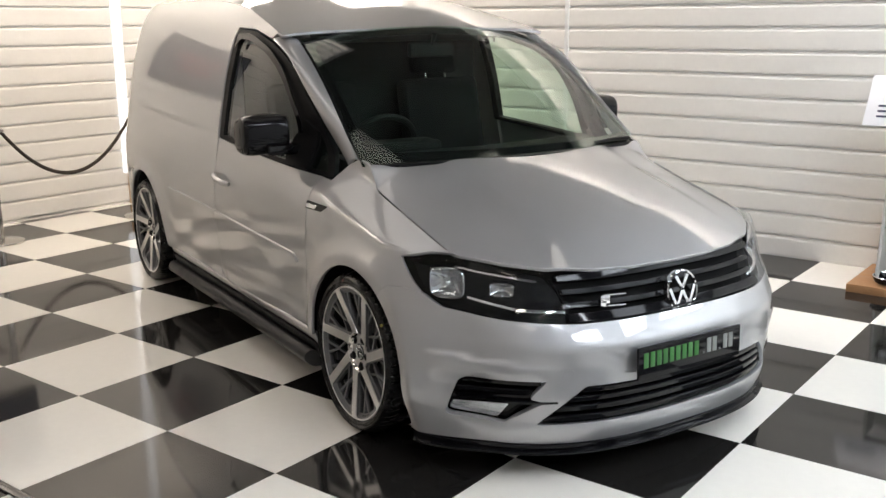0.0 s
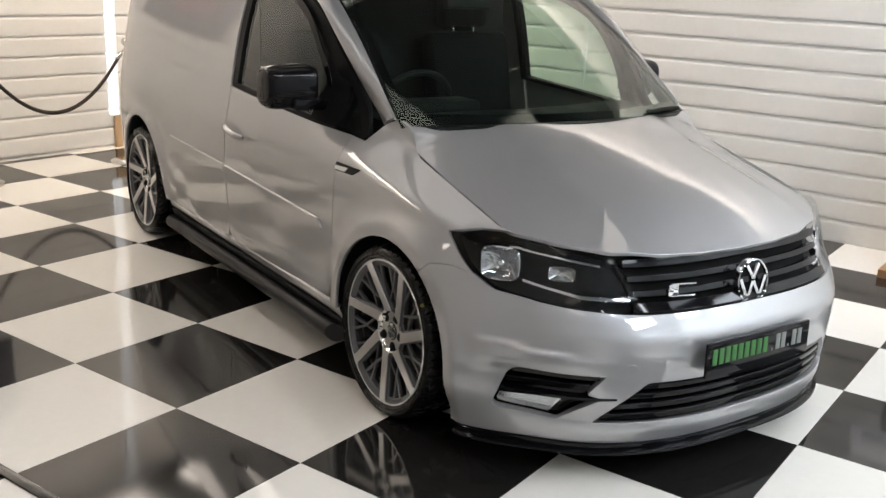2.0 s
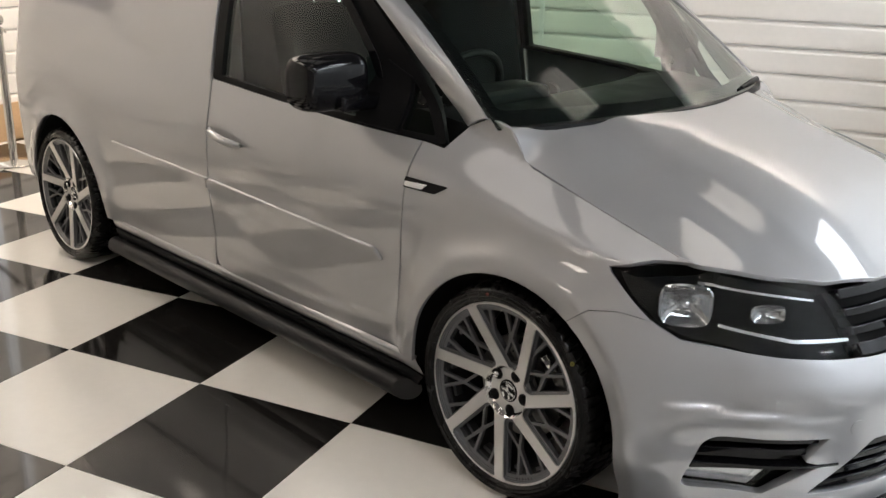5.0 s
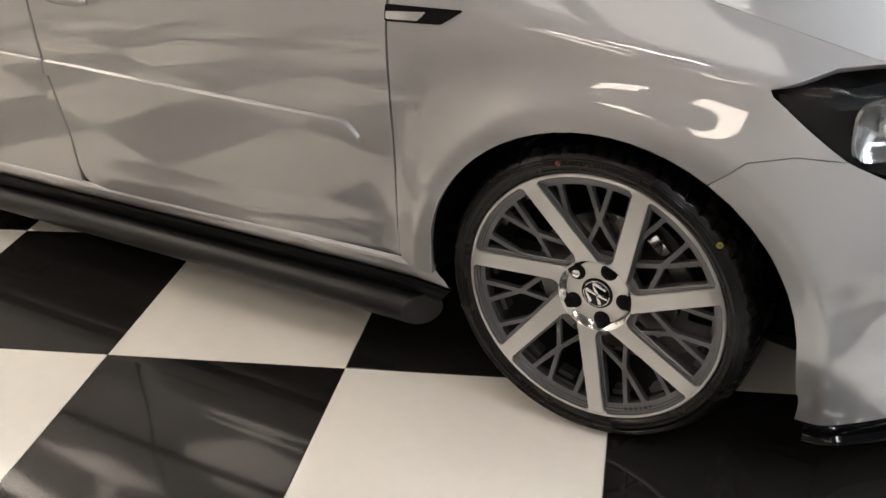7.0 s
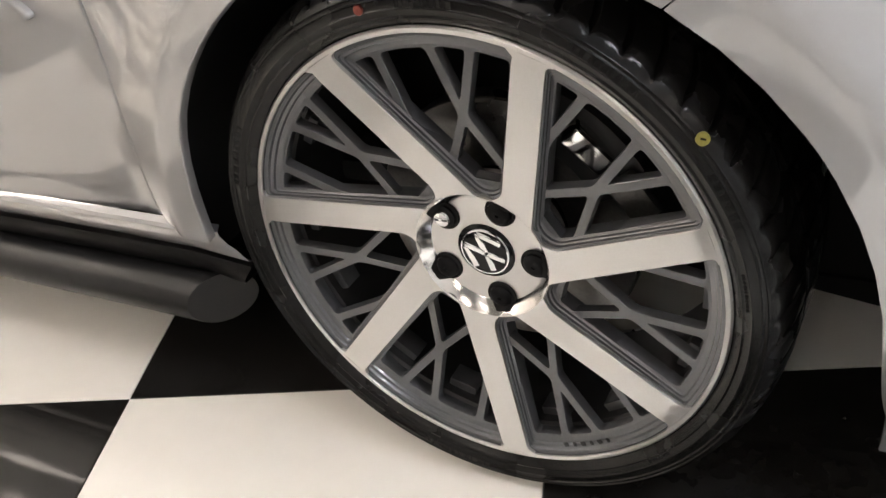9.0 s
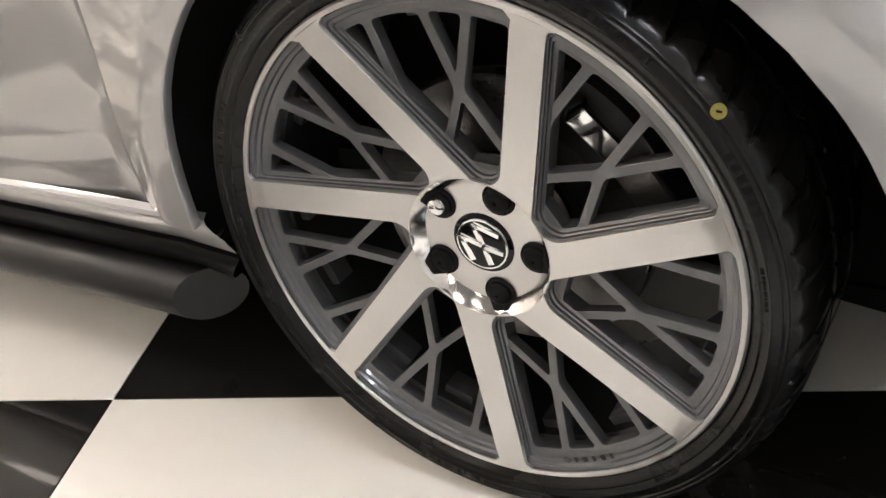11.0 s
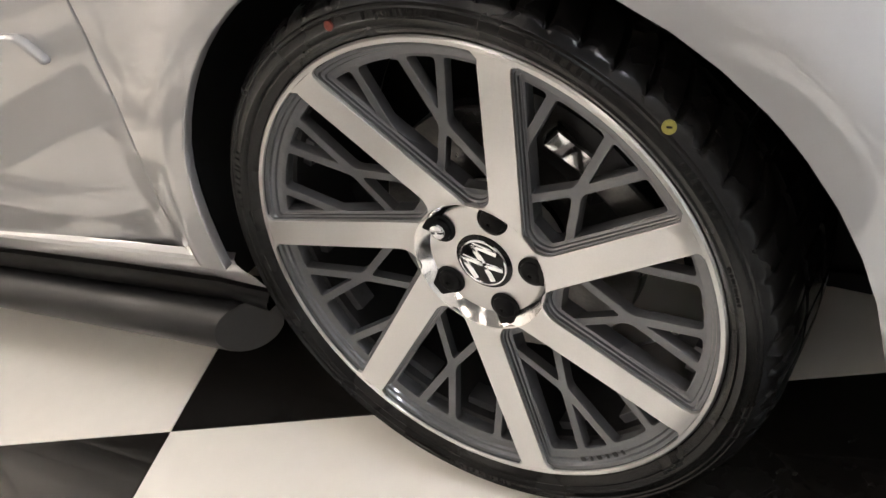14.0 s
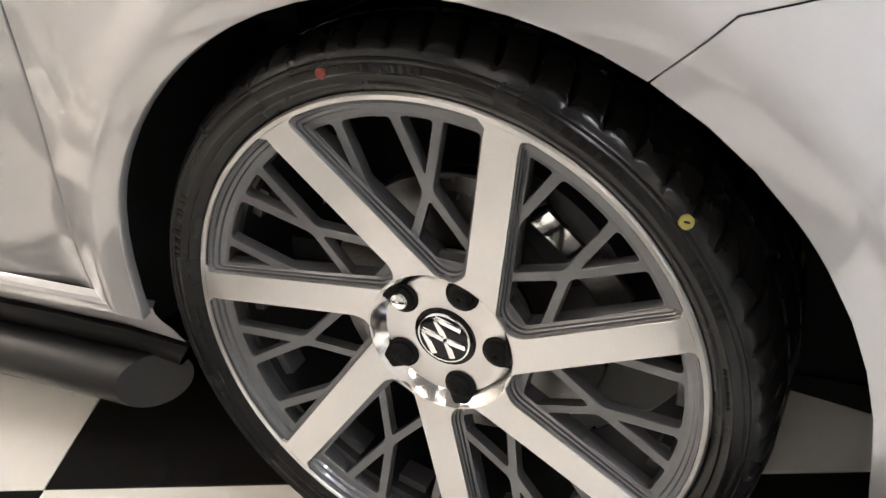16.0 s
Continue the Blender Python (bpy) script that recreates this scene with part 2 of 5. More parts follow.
def panel(name, surf, outline, mat, parent, label="", holes=(), step=0.025, depth=0.014, off=0.0, edge=0.0025, ref=None):
    """A sheet cut to the outline (and holes) from the surface surf(u, v), with turned-in edges. ref: a point on its outer side's far end."""
    from mathutils.geometry import delaunay_2d_cdt
    loops = [np.array([tuple(p) for p in resample(l, step)]) for l in (outline, *holes)]
    lo, hi = loops[0].min(0), loops[0].max(0)
    gx, gy = np.meshgrid(np.arange(lo[0] + step / 2, hi[0], step), np.arange(lo[1] + step / 2, hi[1], step))
    gx[::2] += step / 2
    grid = np.stack([gx.ravel(), gy.ravel()], 1)
    keep = inside(loops[0], grid)
    for h in loops[1:]:
        keep &= ~inside(h, grid)
    grid = grid[keep]
    grid = grid[~near(loops, grid, 0.45 * step)]
    flat, edges = [], []
    for l in loops:
        k = len(flat)
        flat += [Vector(p) for p in l]
        edges += [(k + i, k + (i + 1) % len(l)) for i in range(len(l))]
    flat += [Vector(p) for p in grid]
    vs, _, faces, *_ = delaunay_2d_cdt(flat, edges, [], 0, 1e-6)
    mid = np.array([np.mean([vs[i] for i in f], axis=0) for f in faces])
    ok = inside(loops[0], mid)
    for h in loops[1:]:
        ok &= ~inside(h, mid)
    faces = [f for f, good in zip(faces, ok) if good]

    def at(u, v):
        e = 1e-3
        p = surf(u, v)
        n = (surf(u + e, v) - surf(u - e, v)).cross(surf(u, v + e) - surf(u, v - e))
        n.normalize()
        c = ref if ref is not None else Vector((-1.2, 0, 0.6))
        if n.dot(p - c) < 0:
            n = -n
        return p, n

    pts, nor, tri = [], [], []
    for v in vs:
        p, n = at(v.x, v.y)
        pts.append(p + n * off)
        nor.append(n)
    for f in faces:
        a, b, c = (pts[i] for i in f[:3])
        tri.append(f if (b - a).cross(c - a).dot(nor[f[0]]) > 0 else f[::-1])
    for l in loops:
        rows, m = [], len(l)
        base = [at(*p) for p in l]
        for i in range(m):
            (p, n), (q, _), (r, _) = base[i], base[i - 1], base[(i + 1) % m]
            p = p + n * off
            tang = (r - q).normalized()
            out = tang.cross(n)
            rows.append((p, n, out))
        sign = 1
        poly = l
        # decide the outward side by a small step in the plane
        i0 = max(range(m), key=lambda i: np.linalg.norm(poly[i] - poly[i - 1]))
        pm = (poly[i0] + poly[i0 - 1]) / 2
        d2 = poly[i0] - poly[i0 - 1]
        nn = np.array([d2[1], -d2[0]])
        nn = nn / (np.linalg.norm(nn) + 1e-12)
        test = pm + nn * step * 0.05
        p3, p0 = at(*test)[0], at(*pm)[0]
        solid = bool(inside(loops[0], test[None])[0]) and not any(bool(inside(h, test[None])[0]) for h in loops[1:])
        dirn = (p3 - p0).normalized() * (-1 if solid else 1)
        if rows[i0][2].dot(dirn) < 0:
            sign = -1
        k = len(pts)
        for p, n, out in rows:
            o = out * sign
            pts += [p, p - n * edge + o * edge * 0.35, p - n * depth + o * edge * 0.35]
            nor += [n, (n * 0.35 + o).normalized(), o]
        for i in range(m):
            j = (i + 1) % m
            for r in (0, 1):
                f = (k + 3 * i + r, k + 3 * j + r, k + 3 * j + r + 1, k + 3 * i + r + 1)
                a, b, c = (pts[x] for x in f[:3])
                tri.append(f if (b - a).cross(c - a).dot(nor[f[0]] * 0.3 + nor[f[2]]) > 0 else f[::-1])
    me = bpy.data.meshes.new(name)
    me.from_pydata([tuple(p) for p in pts], [], [tuple(f) for f in tri])
    for f in me.polygons:
        f.use_smooth = True
    me.normals_split_custom_set_from_vertices([tuple(n) for n in nor])
    return put(name, me, mat, parent, label)


# ---- the room ----
def shiplap(wall, length, pitch, first, rows, cuts):
    """Boards along the wall's x, out of its plane along y, in rows from first upwards; cuts: where lengths end."""
    prof = [(0, 0.0), (0.019, 0.0005), (0.0215, 0.003), (0.0225, 0.018), (0.0215, pitch - 0.032), (0.0185, pitch - 0.021), (0.0090, pitch - 0.0125), (0.004, pitch - 0.0105), (0, pitch - 0.010)]
    made = {}
    for a, b in zip(cuts, cuts[1:]):
        size = round(b - a - 0.003, 4)
        if size not in made:
            bm = bmesh.new()
            ends = [[bm.verts.new((x, d, z)) for d, z in prof] for x in (0, size)]
            for i in range(len(prof) - 1):
                bm.faces.new((ends[0][i], ends[1][i], ends[1][i + 1], ends[0][i + 1]))
            bm.faces.new(ends[0][::-1])
            bm.faces.new(ends[1])
            made[size] = mesh_of(bm, "board", False)
        for k in range(rows):
            put("board", made[size], BOARD_WHITE, wall, "", pose(a + 0.0015, 0, first + k * pitch))


def wall(name, m, length, high, label):
    """A wall whose inner face is its own plane y = 0, along x from 0."""
    bm = bmesh.new()
    box(bm, (length, 0.15, high), (length / 2, -0.075, high / 2))
    ob = part(name, bm, TRIM_WHITE, None, label)
    ob.matrix_world = m
    return tagged(ob, "", "wall", "", "structure")


def build_room():
    bm = bmesh.new()
    w, d = WALL_E - WALL_W + 0.4, WALL_N - WALL_S + 0.4
    box(bm, (w, d, 0.2), ((WALL_E + WALL_W) / 2, (WALL_N + WALL_S) / 2, -0.1125))
    floor = part("floor", bm, GROUT, None, "glossy black and white chequered showroom tile floor", ROOM)
    tagged(floor, "", "floor", "", "structure")
    bm = bmesh.new()
    box(bm, (w, d, 0.15), ((WALL_E + WALL_W) / 2, (WALL_N + WALL_S) / 2, HIGH + 0.075))
    tagged(part("ceiling", bm, CEILING, None, "dim grey showroom ceiling", ROOM), "", "ceiling", "", "structure")

    # walls: inner face towards the room
    wn = wall("wall_north", ROOM @ pose(WALL_E, WALL_N, 0, 0, 0, 180), WALL_E - WALL_W, HIGH, "white wall clad with horizontal boards")
    shiplap(wn, WALL_E - WALL_W, 0.1482, -0.003, 21, (0, 3.4, WALL_E + 1.58, WALL_E - WALL_W))
    ww = wall("wall_west", ROOM @ pose(WALL_W, WALL_N, 0, 0, 0, -90), WALL_N - WALL_S, HIGH, "white wall clad with horizontal boards")
    shiplap(ww, WALL_N - WALL_S, 0.1485, -0.122, 21, (0, WALL_N - 1.62, 3.9, WALL_N - WALL_S))
    # South wall is unseen; its grey is set low to cut its bounce.
    ws = wall("wall_south", ROOM @ pose(WALL_W, WALL_S, 0), WALL_E - WALL_W, HIGH, "unseen plain grey wall, darkened to cut its bounce")
    ws.data.materials[0] = WALL_LOW_BOUNCE
    # East wall is unseen; its grey is set high to brighten the van's front.
    we = wall("wall_east", ROOM @ pose(WALL_E, WALL_S, 0, 0, 0, 90), WALL_N - WALL_S, HIGH, "unseen plain grey wall, lightened to reflect onto the van")
    we.data.materials[0] = WALL_BOUNCE
    # cover strip on the north wall's joint, end post and low tan panel on the west wall
    bm = bmesh.new()
    box(bm, (0.035, 0.024, HIGH), (WALL_E + 1.58, 0.0145, HIGH / 2), 0.003)
    tagged(part("trim", bm, TRIM_WHITE, None, "narrow white vertical joint strip on cladding", ROOM @ pose(WALL_E, WALL_N, 0, 0, 0, 180)), "", "trim", "", "structure")
    # White trim with a cool glow put in to make it bright.
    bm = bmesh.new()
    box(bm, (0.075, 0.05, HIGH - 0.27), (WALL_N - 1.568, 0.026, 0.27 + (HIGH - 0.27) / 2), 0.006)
    tagged(part("trim", bm, GLOW_TRIM, None, "white upright strip between cladding, with added glow", ROOM @ pose(WALL_W, WALL_N, 0, 0, 0, -90)), "", "trim", "", "structure")
    bm = bmesh.new()
    box(bm, (1.3, 0.03, 0.26), (WALL_N - 1.57 - 0.65, 0.03, 0.13), 0.004)
    tagged(part("baseboard", bm, TAN, None, "low tan wooden panel at the wall's foot", ROOM @ pose(WALL_W, WALL_N, 0, 0, 0, -90)), "", "baseboard", "", "structure")
    bm = bmesh.new()
    box(bm, (3.6, 0.034, 0.007), (-2.3, -1.885, 0.0035), 0.0025)
    tagged(part("trim", bm, STRIP, None, "dark metal joint strip lying on the tiles", ROOM), "", "trim", "", "structure")
    return floor


TILE = 0.599
TILE_X, TILE_Y = -0.866, -0.662        # a tile corner, in the room's axes


def tile_mesh(name, mat):
    bm = bmesh.new()
    box(bm, (TILE - 0.0012, TILE - 0.0012, 0.012), (0, 0, -0.006), 0.0008, seg=1)
    me = mesh_of(bm, name, False)
    me.materials.append(mat)
    return me


def lay_tiles(floor):
    white, black = tile_mesh("white_tile", TILE_WHITE), tile_mesh("black_tile", TILE_BLACK)
    for i in range(-8, 11):
        for j in range(-8, 6):
            x, y = TILE_X + (i + 0.5) * TILE, TILE_Y + (j + 0.5) * TILE
            if WALL_W - 0.3 < x < WALL_E + 0.3 and WALL_S - 0.3 < y < WALL_N + 0.3:
                # the tile with its low corner at the reference corner is black
                put("tile", black if (i + j) % 2 == 0 else white, None, floor, "", pose(x, y, 0))


# ---- the van's surface ----
XC, NOSE = -0.05, 2.7
_a = np.linspace(0, math.pi / 2, 400)
_px, _py = 0.92 * np.cos(_a) ** (2 / NOSE), 0.85 * np.sin(_a) ** (2 / NOSE)
_arc = np.concatenate([[0], np.cumsum(np.hypot(np.diff(_px), np.diff(_py)))])
ROUND = float(_arc[-1])
front_x = eased(Curve((0.05, 0.80), (0.12, 0.832), (0.16, 0.852), (0.188, 0.861), (0.198, 0.861), (0.206, 0.858), (0.216, 0.856), (0.25, 0.859), (0.3, 0.866), (0.37, 0.871), (0.43, 0.874), (0.465, 0.8735), (0.477, 0.8725), (0.486, 0.869), (0.498, 0.862), (0.52, 0.849), (0.545, 0.834), (0.56, 0.824), (0.585, 0.803), (0.62, 0.785), (0.70, 0.748), (0.78, 0.70), (1.0, 0.60)), 0.05, 1.0, 0.01)
half_z = eased(Curve((0.10, 0.800), (0.18, 0.822), (0.25, 0.842), (0.30, 0.856), (0.38, 0.866), (0.5, 0.872), (0.65, 0.876), (0.78, 0.874), (0.84, 0.866), (0.90, 0.853), (1.0, 0.834), (1.2, 0.797), (1.35, 0.758), (1.45, 0.725), (1.55, 0.68), (1.62, 0.63), (1.68, 0.56)), 0.1, 1.68, 0.035)
taper = eased(Curve((-3.46, 0.80), (-3.42, 0.875), (-3.3, 0.93), (-3.1, 0.968), (-2.8, 0.988), (-2.2, 1.0), (-1.2, 1.0), (-0.6, 0.985), (-0.2, 0.968), (0.1, 0.965), (0.6, 0.985), (0.9, 0.99)), -3.46, 0.9, 0.09)
YTOP = 0.712


def hood_edge(x):
    return 0.893 - 0.279 * (x + 0.05)


def soft_corner(t, at, width):
    return 0.5 * (t - at + math.hypot(t - at, width))


def half_width(x, z):
    y = half_z(z) * taper(x)
    if x > 0.1 and z < 0.38:                       # the bumper's flanks stand upright
        y += 0.75 * smooth(0.1, 0.3, x) * (half_z(0.38) * taper(x) - y)
    r = math.hypot(x + 2.665, max(z, 0.29) - 0.29)     # flared rear arch
    y += 0.022 * max(0, 1 - max(0, r - 0.41) / 0.12) ** 2 * (1 - smooth(0.66, 0.8, z))
    return y


def body(q, z):
    """A point of the outer skin: q runs round the van from the nose (0) down its sides, negative on the driver's side."""
    a = abs(q)
    if a < ROUND:
        f = float(np.interp(a, _arc, _a))
        se = math.sin(f) ** (2 / NOSE)
        x = XC + (front_x(z) - XC) * math.cos(f) ** (2 / NOSE)
    else:
        x, se = XC - (a - ROUND), 1.0
    y = half_width(x, z) * se
    if -0.6 < x < 0.65:                            # the front arch's flat lip and the flare above it
        r = math.hypot(x - 0.012, max(z, 0.285) - 0.285)
        k = max(0, 1 - soft_corner(r, 0.408, 0.010) / (0.13 + 0.08 * smooth(0, 0.4, x))) ** 2 * (1 - smooth(0.64, 0.80, z))
        y += k * max(0, 0.879 - 0.04 * smooth(0.30, 0.12, z) - y)
    if a < ROUND and 0.33 < z < 0.48:              # the wedge-shaped fin across the bumper
        top = 0.456 - 0.11 * (x - 0.47)
        w = 0.014 * smooth(0.44, 0.52, x) * smooth(0.80, 0.64, x) * smooth(top + 0.003, top - 0.017, z) * smooth(0.335, 0.40, z)
        x, y = x + w * math.cos(f), y + w * math.sin(f)
    if -1.42 < x < -0.44 and z < 0.42:             # the swage along the door's foot
        y += 0.007 * smooth(0.395, 0.335, z) * smooth(-0.455, -0.53, x) * smooth(-1.41, -1.33, x)
    b = smooth(-1.0, -0.15, x)
    if b > 0:
        zh = hood_edge(x)
        zc = min(0.786 - 0.145 * x, zh - 0.05)     # the crease along the wing
        t = (z - zc) / (zh - zc)
        t = (soft_corner(t, 0.0, 0.24) / soft_corner(1, 0.0, 0.24)) ** 1.15
        if t > 1:
            t = 1 + 0.16 * (1 - math.exp(7 - 7 * t))
        y -= b * 0.0035 * math.exp(-((z - zc + 0.022) / 0.034) ** 2)
        y -= b * (max(y - YTOP, 0) * t)
    return Vector((x, math.copysign(y, q), z))


def qx(x, z):
    """The q of a place on the driver's side at x."""
    if x <= XC:
        return -(ROUND + XC - x)
    c = min((x - XC) / (front_x(z) - XC), 1.0)
    return -float(np.interp(math.acos(c ** (NOSE / 2)), _a, _arc))


def qy(y, z):
    """The q of a place on the front at y."""
    s = min(abs(y) / (half_z(z) * 0.98), 1.0)
    return math.copysign(float(np.interp(math.asin(s ** (NOSE / 2)), _a, _arc)), y)


def side(pts):
    return [(qx(x, z), z) for x, z in pts]


def flip(pts):
    return [(-p[0], p[1]) for p in pts]


rail_z = Curve((-3.46, 1.60), (-3.2, 1.635), (-2.4, 1.645), (-1.9, 1.635), (-1.5, 1.60), (-1.2, 1.545), (-0.9, 1.468), (-0.7, 1.40))


def roof(x, r):
    z = rail_z(x)
    c = 0.085 * smooth(-0.4, -1.9, x) + 0.02
    return Vector((x, r * half_width(x, z), z + c * (1 - abs(r) ** 2.4)))


def hood(x, y):
    t = (x + 0.10) / 0.85
    z = 1.005 - 0.19 * t - 0.10 * max(t, 0) ** 2.6
    r = min(abs(y) / 0.71, 1.05)
    edge = hood_edge(x) + 0.062 * smooth(-0.085, -0.165, x)
    dome = 0.016 * (1 - smooth(0.34, 0.46, abs(y) - 0.06 * t)) * smooth(0.80, 0.45, x)
    return Vector((x, y, edge + (z - edge) * (1 - r ** (2.3 + 3.5 * smooth(0.15, -0.15, x))) + dome - 0.006))


def screen(r, t):
    b = Vector((-0.195 + 0.19 * (1 - r * r), 0.722 * r, 0.985 + 0.013 * (1 - r * r)))
    e = Vector((-0.915 + 0.055 * (1 - r * r), 0.628 * r, 1.452 + 0.055 * (1 - r * r)))
    return b.lerp(e, t) + Vector((0.55, 0, 0.83)) * 0.03 * 4 * t * (1 - t)


def pillar(t, s):
    """Between the screen's edge (s = 0) and the door opening (s = 1), on the driver's side."""
    a = screen(-1.005, t)
    x, z = door_front_x(t), door_front_z(t)
    b = body(qx(x, z), z)
    n = Vector((0.45, -0.75, 0.5)).normalized()
    return a.lerp(b, s) + n * (0.012 + 0.008 * t) * 4 * s * (1 - s)


door_front_x = Curve((0, -0.285), (0.25, -0.43), (0.5, -0.61), (0.75, -0.79), (1, -0.98))
door_front_z = Curve((0, 0.955), (0.25, 1.085), (0.5, 1.25), (0.75, 1.38), (1, 1.452))


def arch(cx, cz, rx, rz, a0, a1, n=22):
    return [(cx + rx * math.cos(radians(a0 + (a1 - a0) * k / n)), cz + rz * math.sin(radians(a0 + (a1 - a0) * k / n))) for k in range(n + 1)]


# ---- the van ----
FW, RW, HUB, FACE = 0.0, -2.68, 0.3065, -0.868     # axle places, hub height, plane of the wheel's face
ARCH_F = [(x + 0.014 * smooth(0.47, 0.285, z) * (x < -0.2), z) for x, z in arch(0.004, 0.285, 0.370, 0.360, 180, 57)]
ARCH_R = arch(-2.665, 0.29, 0.385, 0.388, 180, 0)


def both_sides(name, outline, mat, van, label="", **more):
    made = []
    for k, o in enumerate((outline, flip(outline))):
        made.append(panel(name, body, o, mat, van, label, **more))
    return made


HEAD = [(0.285, 0.730), (0.37, 0.7525), (0.445, 0.7555)]      # the lamp's upper rear edge (x, z)


def lamp_outline():
    top = side(HEAD) + [(qy(-0.60, 0.735), 0.736), (qy(-0.485, 0.705), 0.705)]
    low = [(qy(-0.455, 0.64), 0.64), (qy(-0.435, 0.575), 0.572), (qy(-0.52, 0.558), 0.558), (qy(-0.63, 0.568), 0.568)]
    return rounded(top + low + side([(0.475, 0.594), (0.412, 0.627)]), [0.02, 0.02, 0.01, 0.05, 0.015, 0.01, 0.02, 0.05, 0.05, 0.05, 0.05])


def build_body(van):
    # bonnet
    right = [(-0.168, -0.690), (-0.155, -0.697), (-0.11, -0.700), (-0.06, -0.7015), (0.42, -0.7015), (0.450, -0.690), (0.575, -0.60), (0.668, -0.49), (0.726, -0.34), (0.750, -0.18)]
    cowl = [(screen(r, 0).x + 0.012, 0.722 * r) for r in (0.88, 0.7, 0.45, 0.2, 0, -0.2, -0.45, -0.7, -0.88)]
    panel("bonnet", hood, rounded(right + [(0.757, 0)] + [(x, -y) for x, y in reversed(right)] + cowl, 0.02), SILVER, van, "silver metallic bonnet", step=0.03, ref=Vector((0.3, 0, 0)))

    # wings
    wing = [(-0.4425, 0.286), (-0.400, 0.284)] + ARCH_F + [(0.262, 0.6315), (0.331, 0.6405), (0.400, 0.6305)] + [(0.282, 0.724), (0.276, 0.735), (0.36, 0.7575), (0.447, 0.7605)]
    wing += [(x, hood_edge(x) - 0.001) for x in (0.40, 0.3, 0.2, 0.1, 0.0, -0.06)] + [(x, hood(x, 0.701).z + 0.003) for x in (-0.085, -0.10, -0.115, -0.13, -0.145, -0.16)] + [(-0.172, 0.987), (-0.195, 0.994), (-0.232, 1.003), (-0.296, 0.975), (-0.336, 0.912), (-0.41, 0.9225), (-0.417, 0.80), (-0.428, 0.5)]
    both_sides("front_wing", side(wing), SILVER, van, "silver metallic front wing", step=0.0125)

    # bumper
    lower = rounded([(qy(y, z), z) for y, z in ((-0.545, 0.206), (-0.42, 0.343), (0.42, 0.343), (0.545, 0.206))], 0.012)
    fog = rounded(side([(0.508, 0.224), (0.545, 0.350), (0.567, 0.371)]) + [(qy(y, z), z) for y, z in ((-0.54, 0.365), (-0.578, 0.302), (-0.535, 0.288), (-0.625, 0.209))], [0.02, 0.03, 0.02, 0.004, 0.01, 0.004, 0.01])
    rise = side([(0.376, 0.138), (0.3755, 0.24)] + [(0.004 + 0.370 * math.cos(radians(a)), 0.285 + 0.360 * math.sin(radians(a))) for a in (0, 7, 14, 21, 28, 35, 42, 49, 56.6)])
    rise += side([(0.2635, 0.629), (0.332, 0.638), (0.404, 0.6275), (0.414, 0.621), (0.47, 0.590)]) + [(qy(-0.63, 0.564), 0.564), (qy(-0.52, 0.554), 0.554), (qy(-0.42, 0.549), 0.549), (qy(-0.2, 0.549), 0.549)]
    base = [(qy(y, 0.14), z) for y, z in ((0.6, 0.134), (0.3, 0.131), (0, 0.130), (-0.3, 0.131), (-0.6, 0.134))]
    panel("front_bumper", body, rise + flip(rise[::-1]) + base, SILVER, van, "silver metallic front bumper", holes=(lower, fog, flip(fog)), depth=0.03, step=0.014)

    # black grille between the lamps, and the bars in its opening
    gr = [(qy(y, z), z) for y, z in ((-0.430, 0.556), (-0.447, 0.64), (-0.470, 0.698), (-0.30, 0.704), (0, 0.706))]
    outline = gr + flip(gr[:-1][::-1]) + [(qy(0.2, 0.556), 0.555), (0, 0.555), (qy(-0.2, 0.556), 0.555)]
    grille = panel("grille", body, rounded(outline, 0.004), DARK, van, "gloss black slatted grille", off=-0.045, depth=0.02)
    for z, h, o in ((0.568, 0.022, 0.004), (0.606, 0.013, -0.004), (0.648, 0.013, -0.004), (0.692, 0.018, -0.002)):
        w = 0.452 if z < 0.65 else 0.458
        sl = [(qy(y, z), z - h / 2) for y in np.linspace(-w, w, 25)] + [(qy(y, z), z + h / 2) for y in np.linspace(w, -w, 25)]
        panel("slat", body, sl, GLOSS_BLACK, grille, off=o, depth=0.04, edge=0.010)
    # lower grille: dark back and four slats
    lg = panel("lower_grille", body, [(qy(y, z), z) for y, z in ((-0.56, 0.196), (-0.42, 0.353), (0.42, 0.353), (0.56, 0.196))], DARK, van, "black slatted lower air intake", off=-0.055, depth=0.01)
    for z in (0.222, 0.256, 0.290, 0.322):
        w = 0.55 - (z - 0.2) * 1.05
        sl = [(qy(y, z), z - 0.007) for y in np.linspace(-w, w, 21)] + [(qy(y, z), z + 0.007) for y in np.linspace(w, -w, 21)]
        panel("slat", body, sl, GLOSS_BLACK, lg, off=-0.012, depth=0.03, edge=0.005)

    # splitter lip under the bumper
    bm = bmesh.new()
    rows = []
    end = -qx(0.392, 0.14)
    for q in np.linspace(-end, end, 65):
        p, n = body(q, 0.14), Vector()
        a, b = body(q - 0.01, 0.14), body(q + 0.01, 0.14)
        n = Vector((b.y - a.y, a.x - b.x, 0)).normalized()
        if n.dot(p - Vector((0, 0, 0.14))) < 0:
            n = -n
        k = smooth(end, end - 0.15, abs(q))
        rows.append([bm.verts.new(p + n * o * (0.35 + 0.65 * k) + Vector((0, 0, z - 0.14))) for o, z in ((-0.06, 0.134), (-0.004, 0.1335), (0.004, 0.130), (0.004, 0.125), (-0.001, 0.110), (0.013, 0.1035), (0.015, 0.098), (-0.08, 0.094))])
    for a, b in zip(rows, rows[1:]):
        for i in range(7):
            bm.faces.new((a[i], a[i + 1], b[i + 1], b[i]))
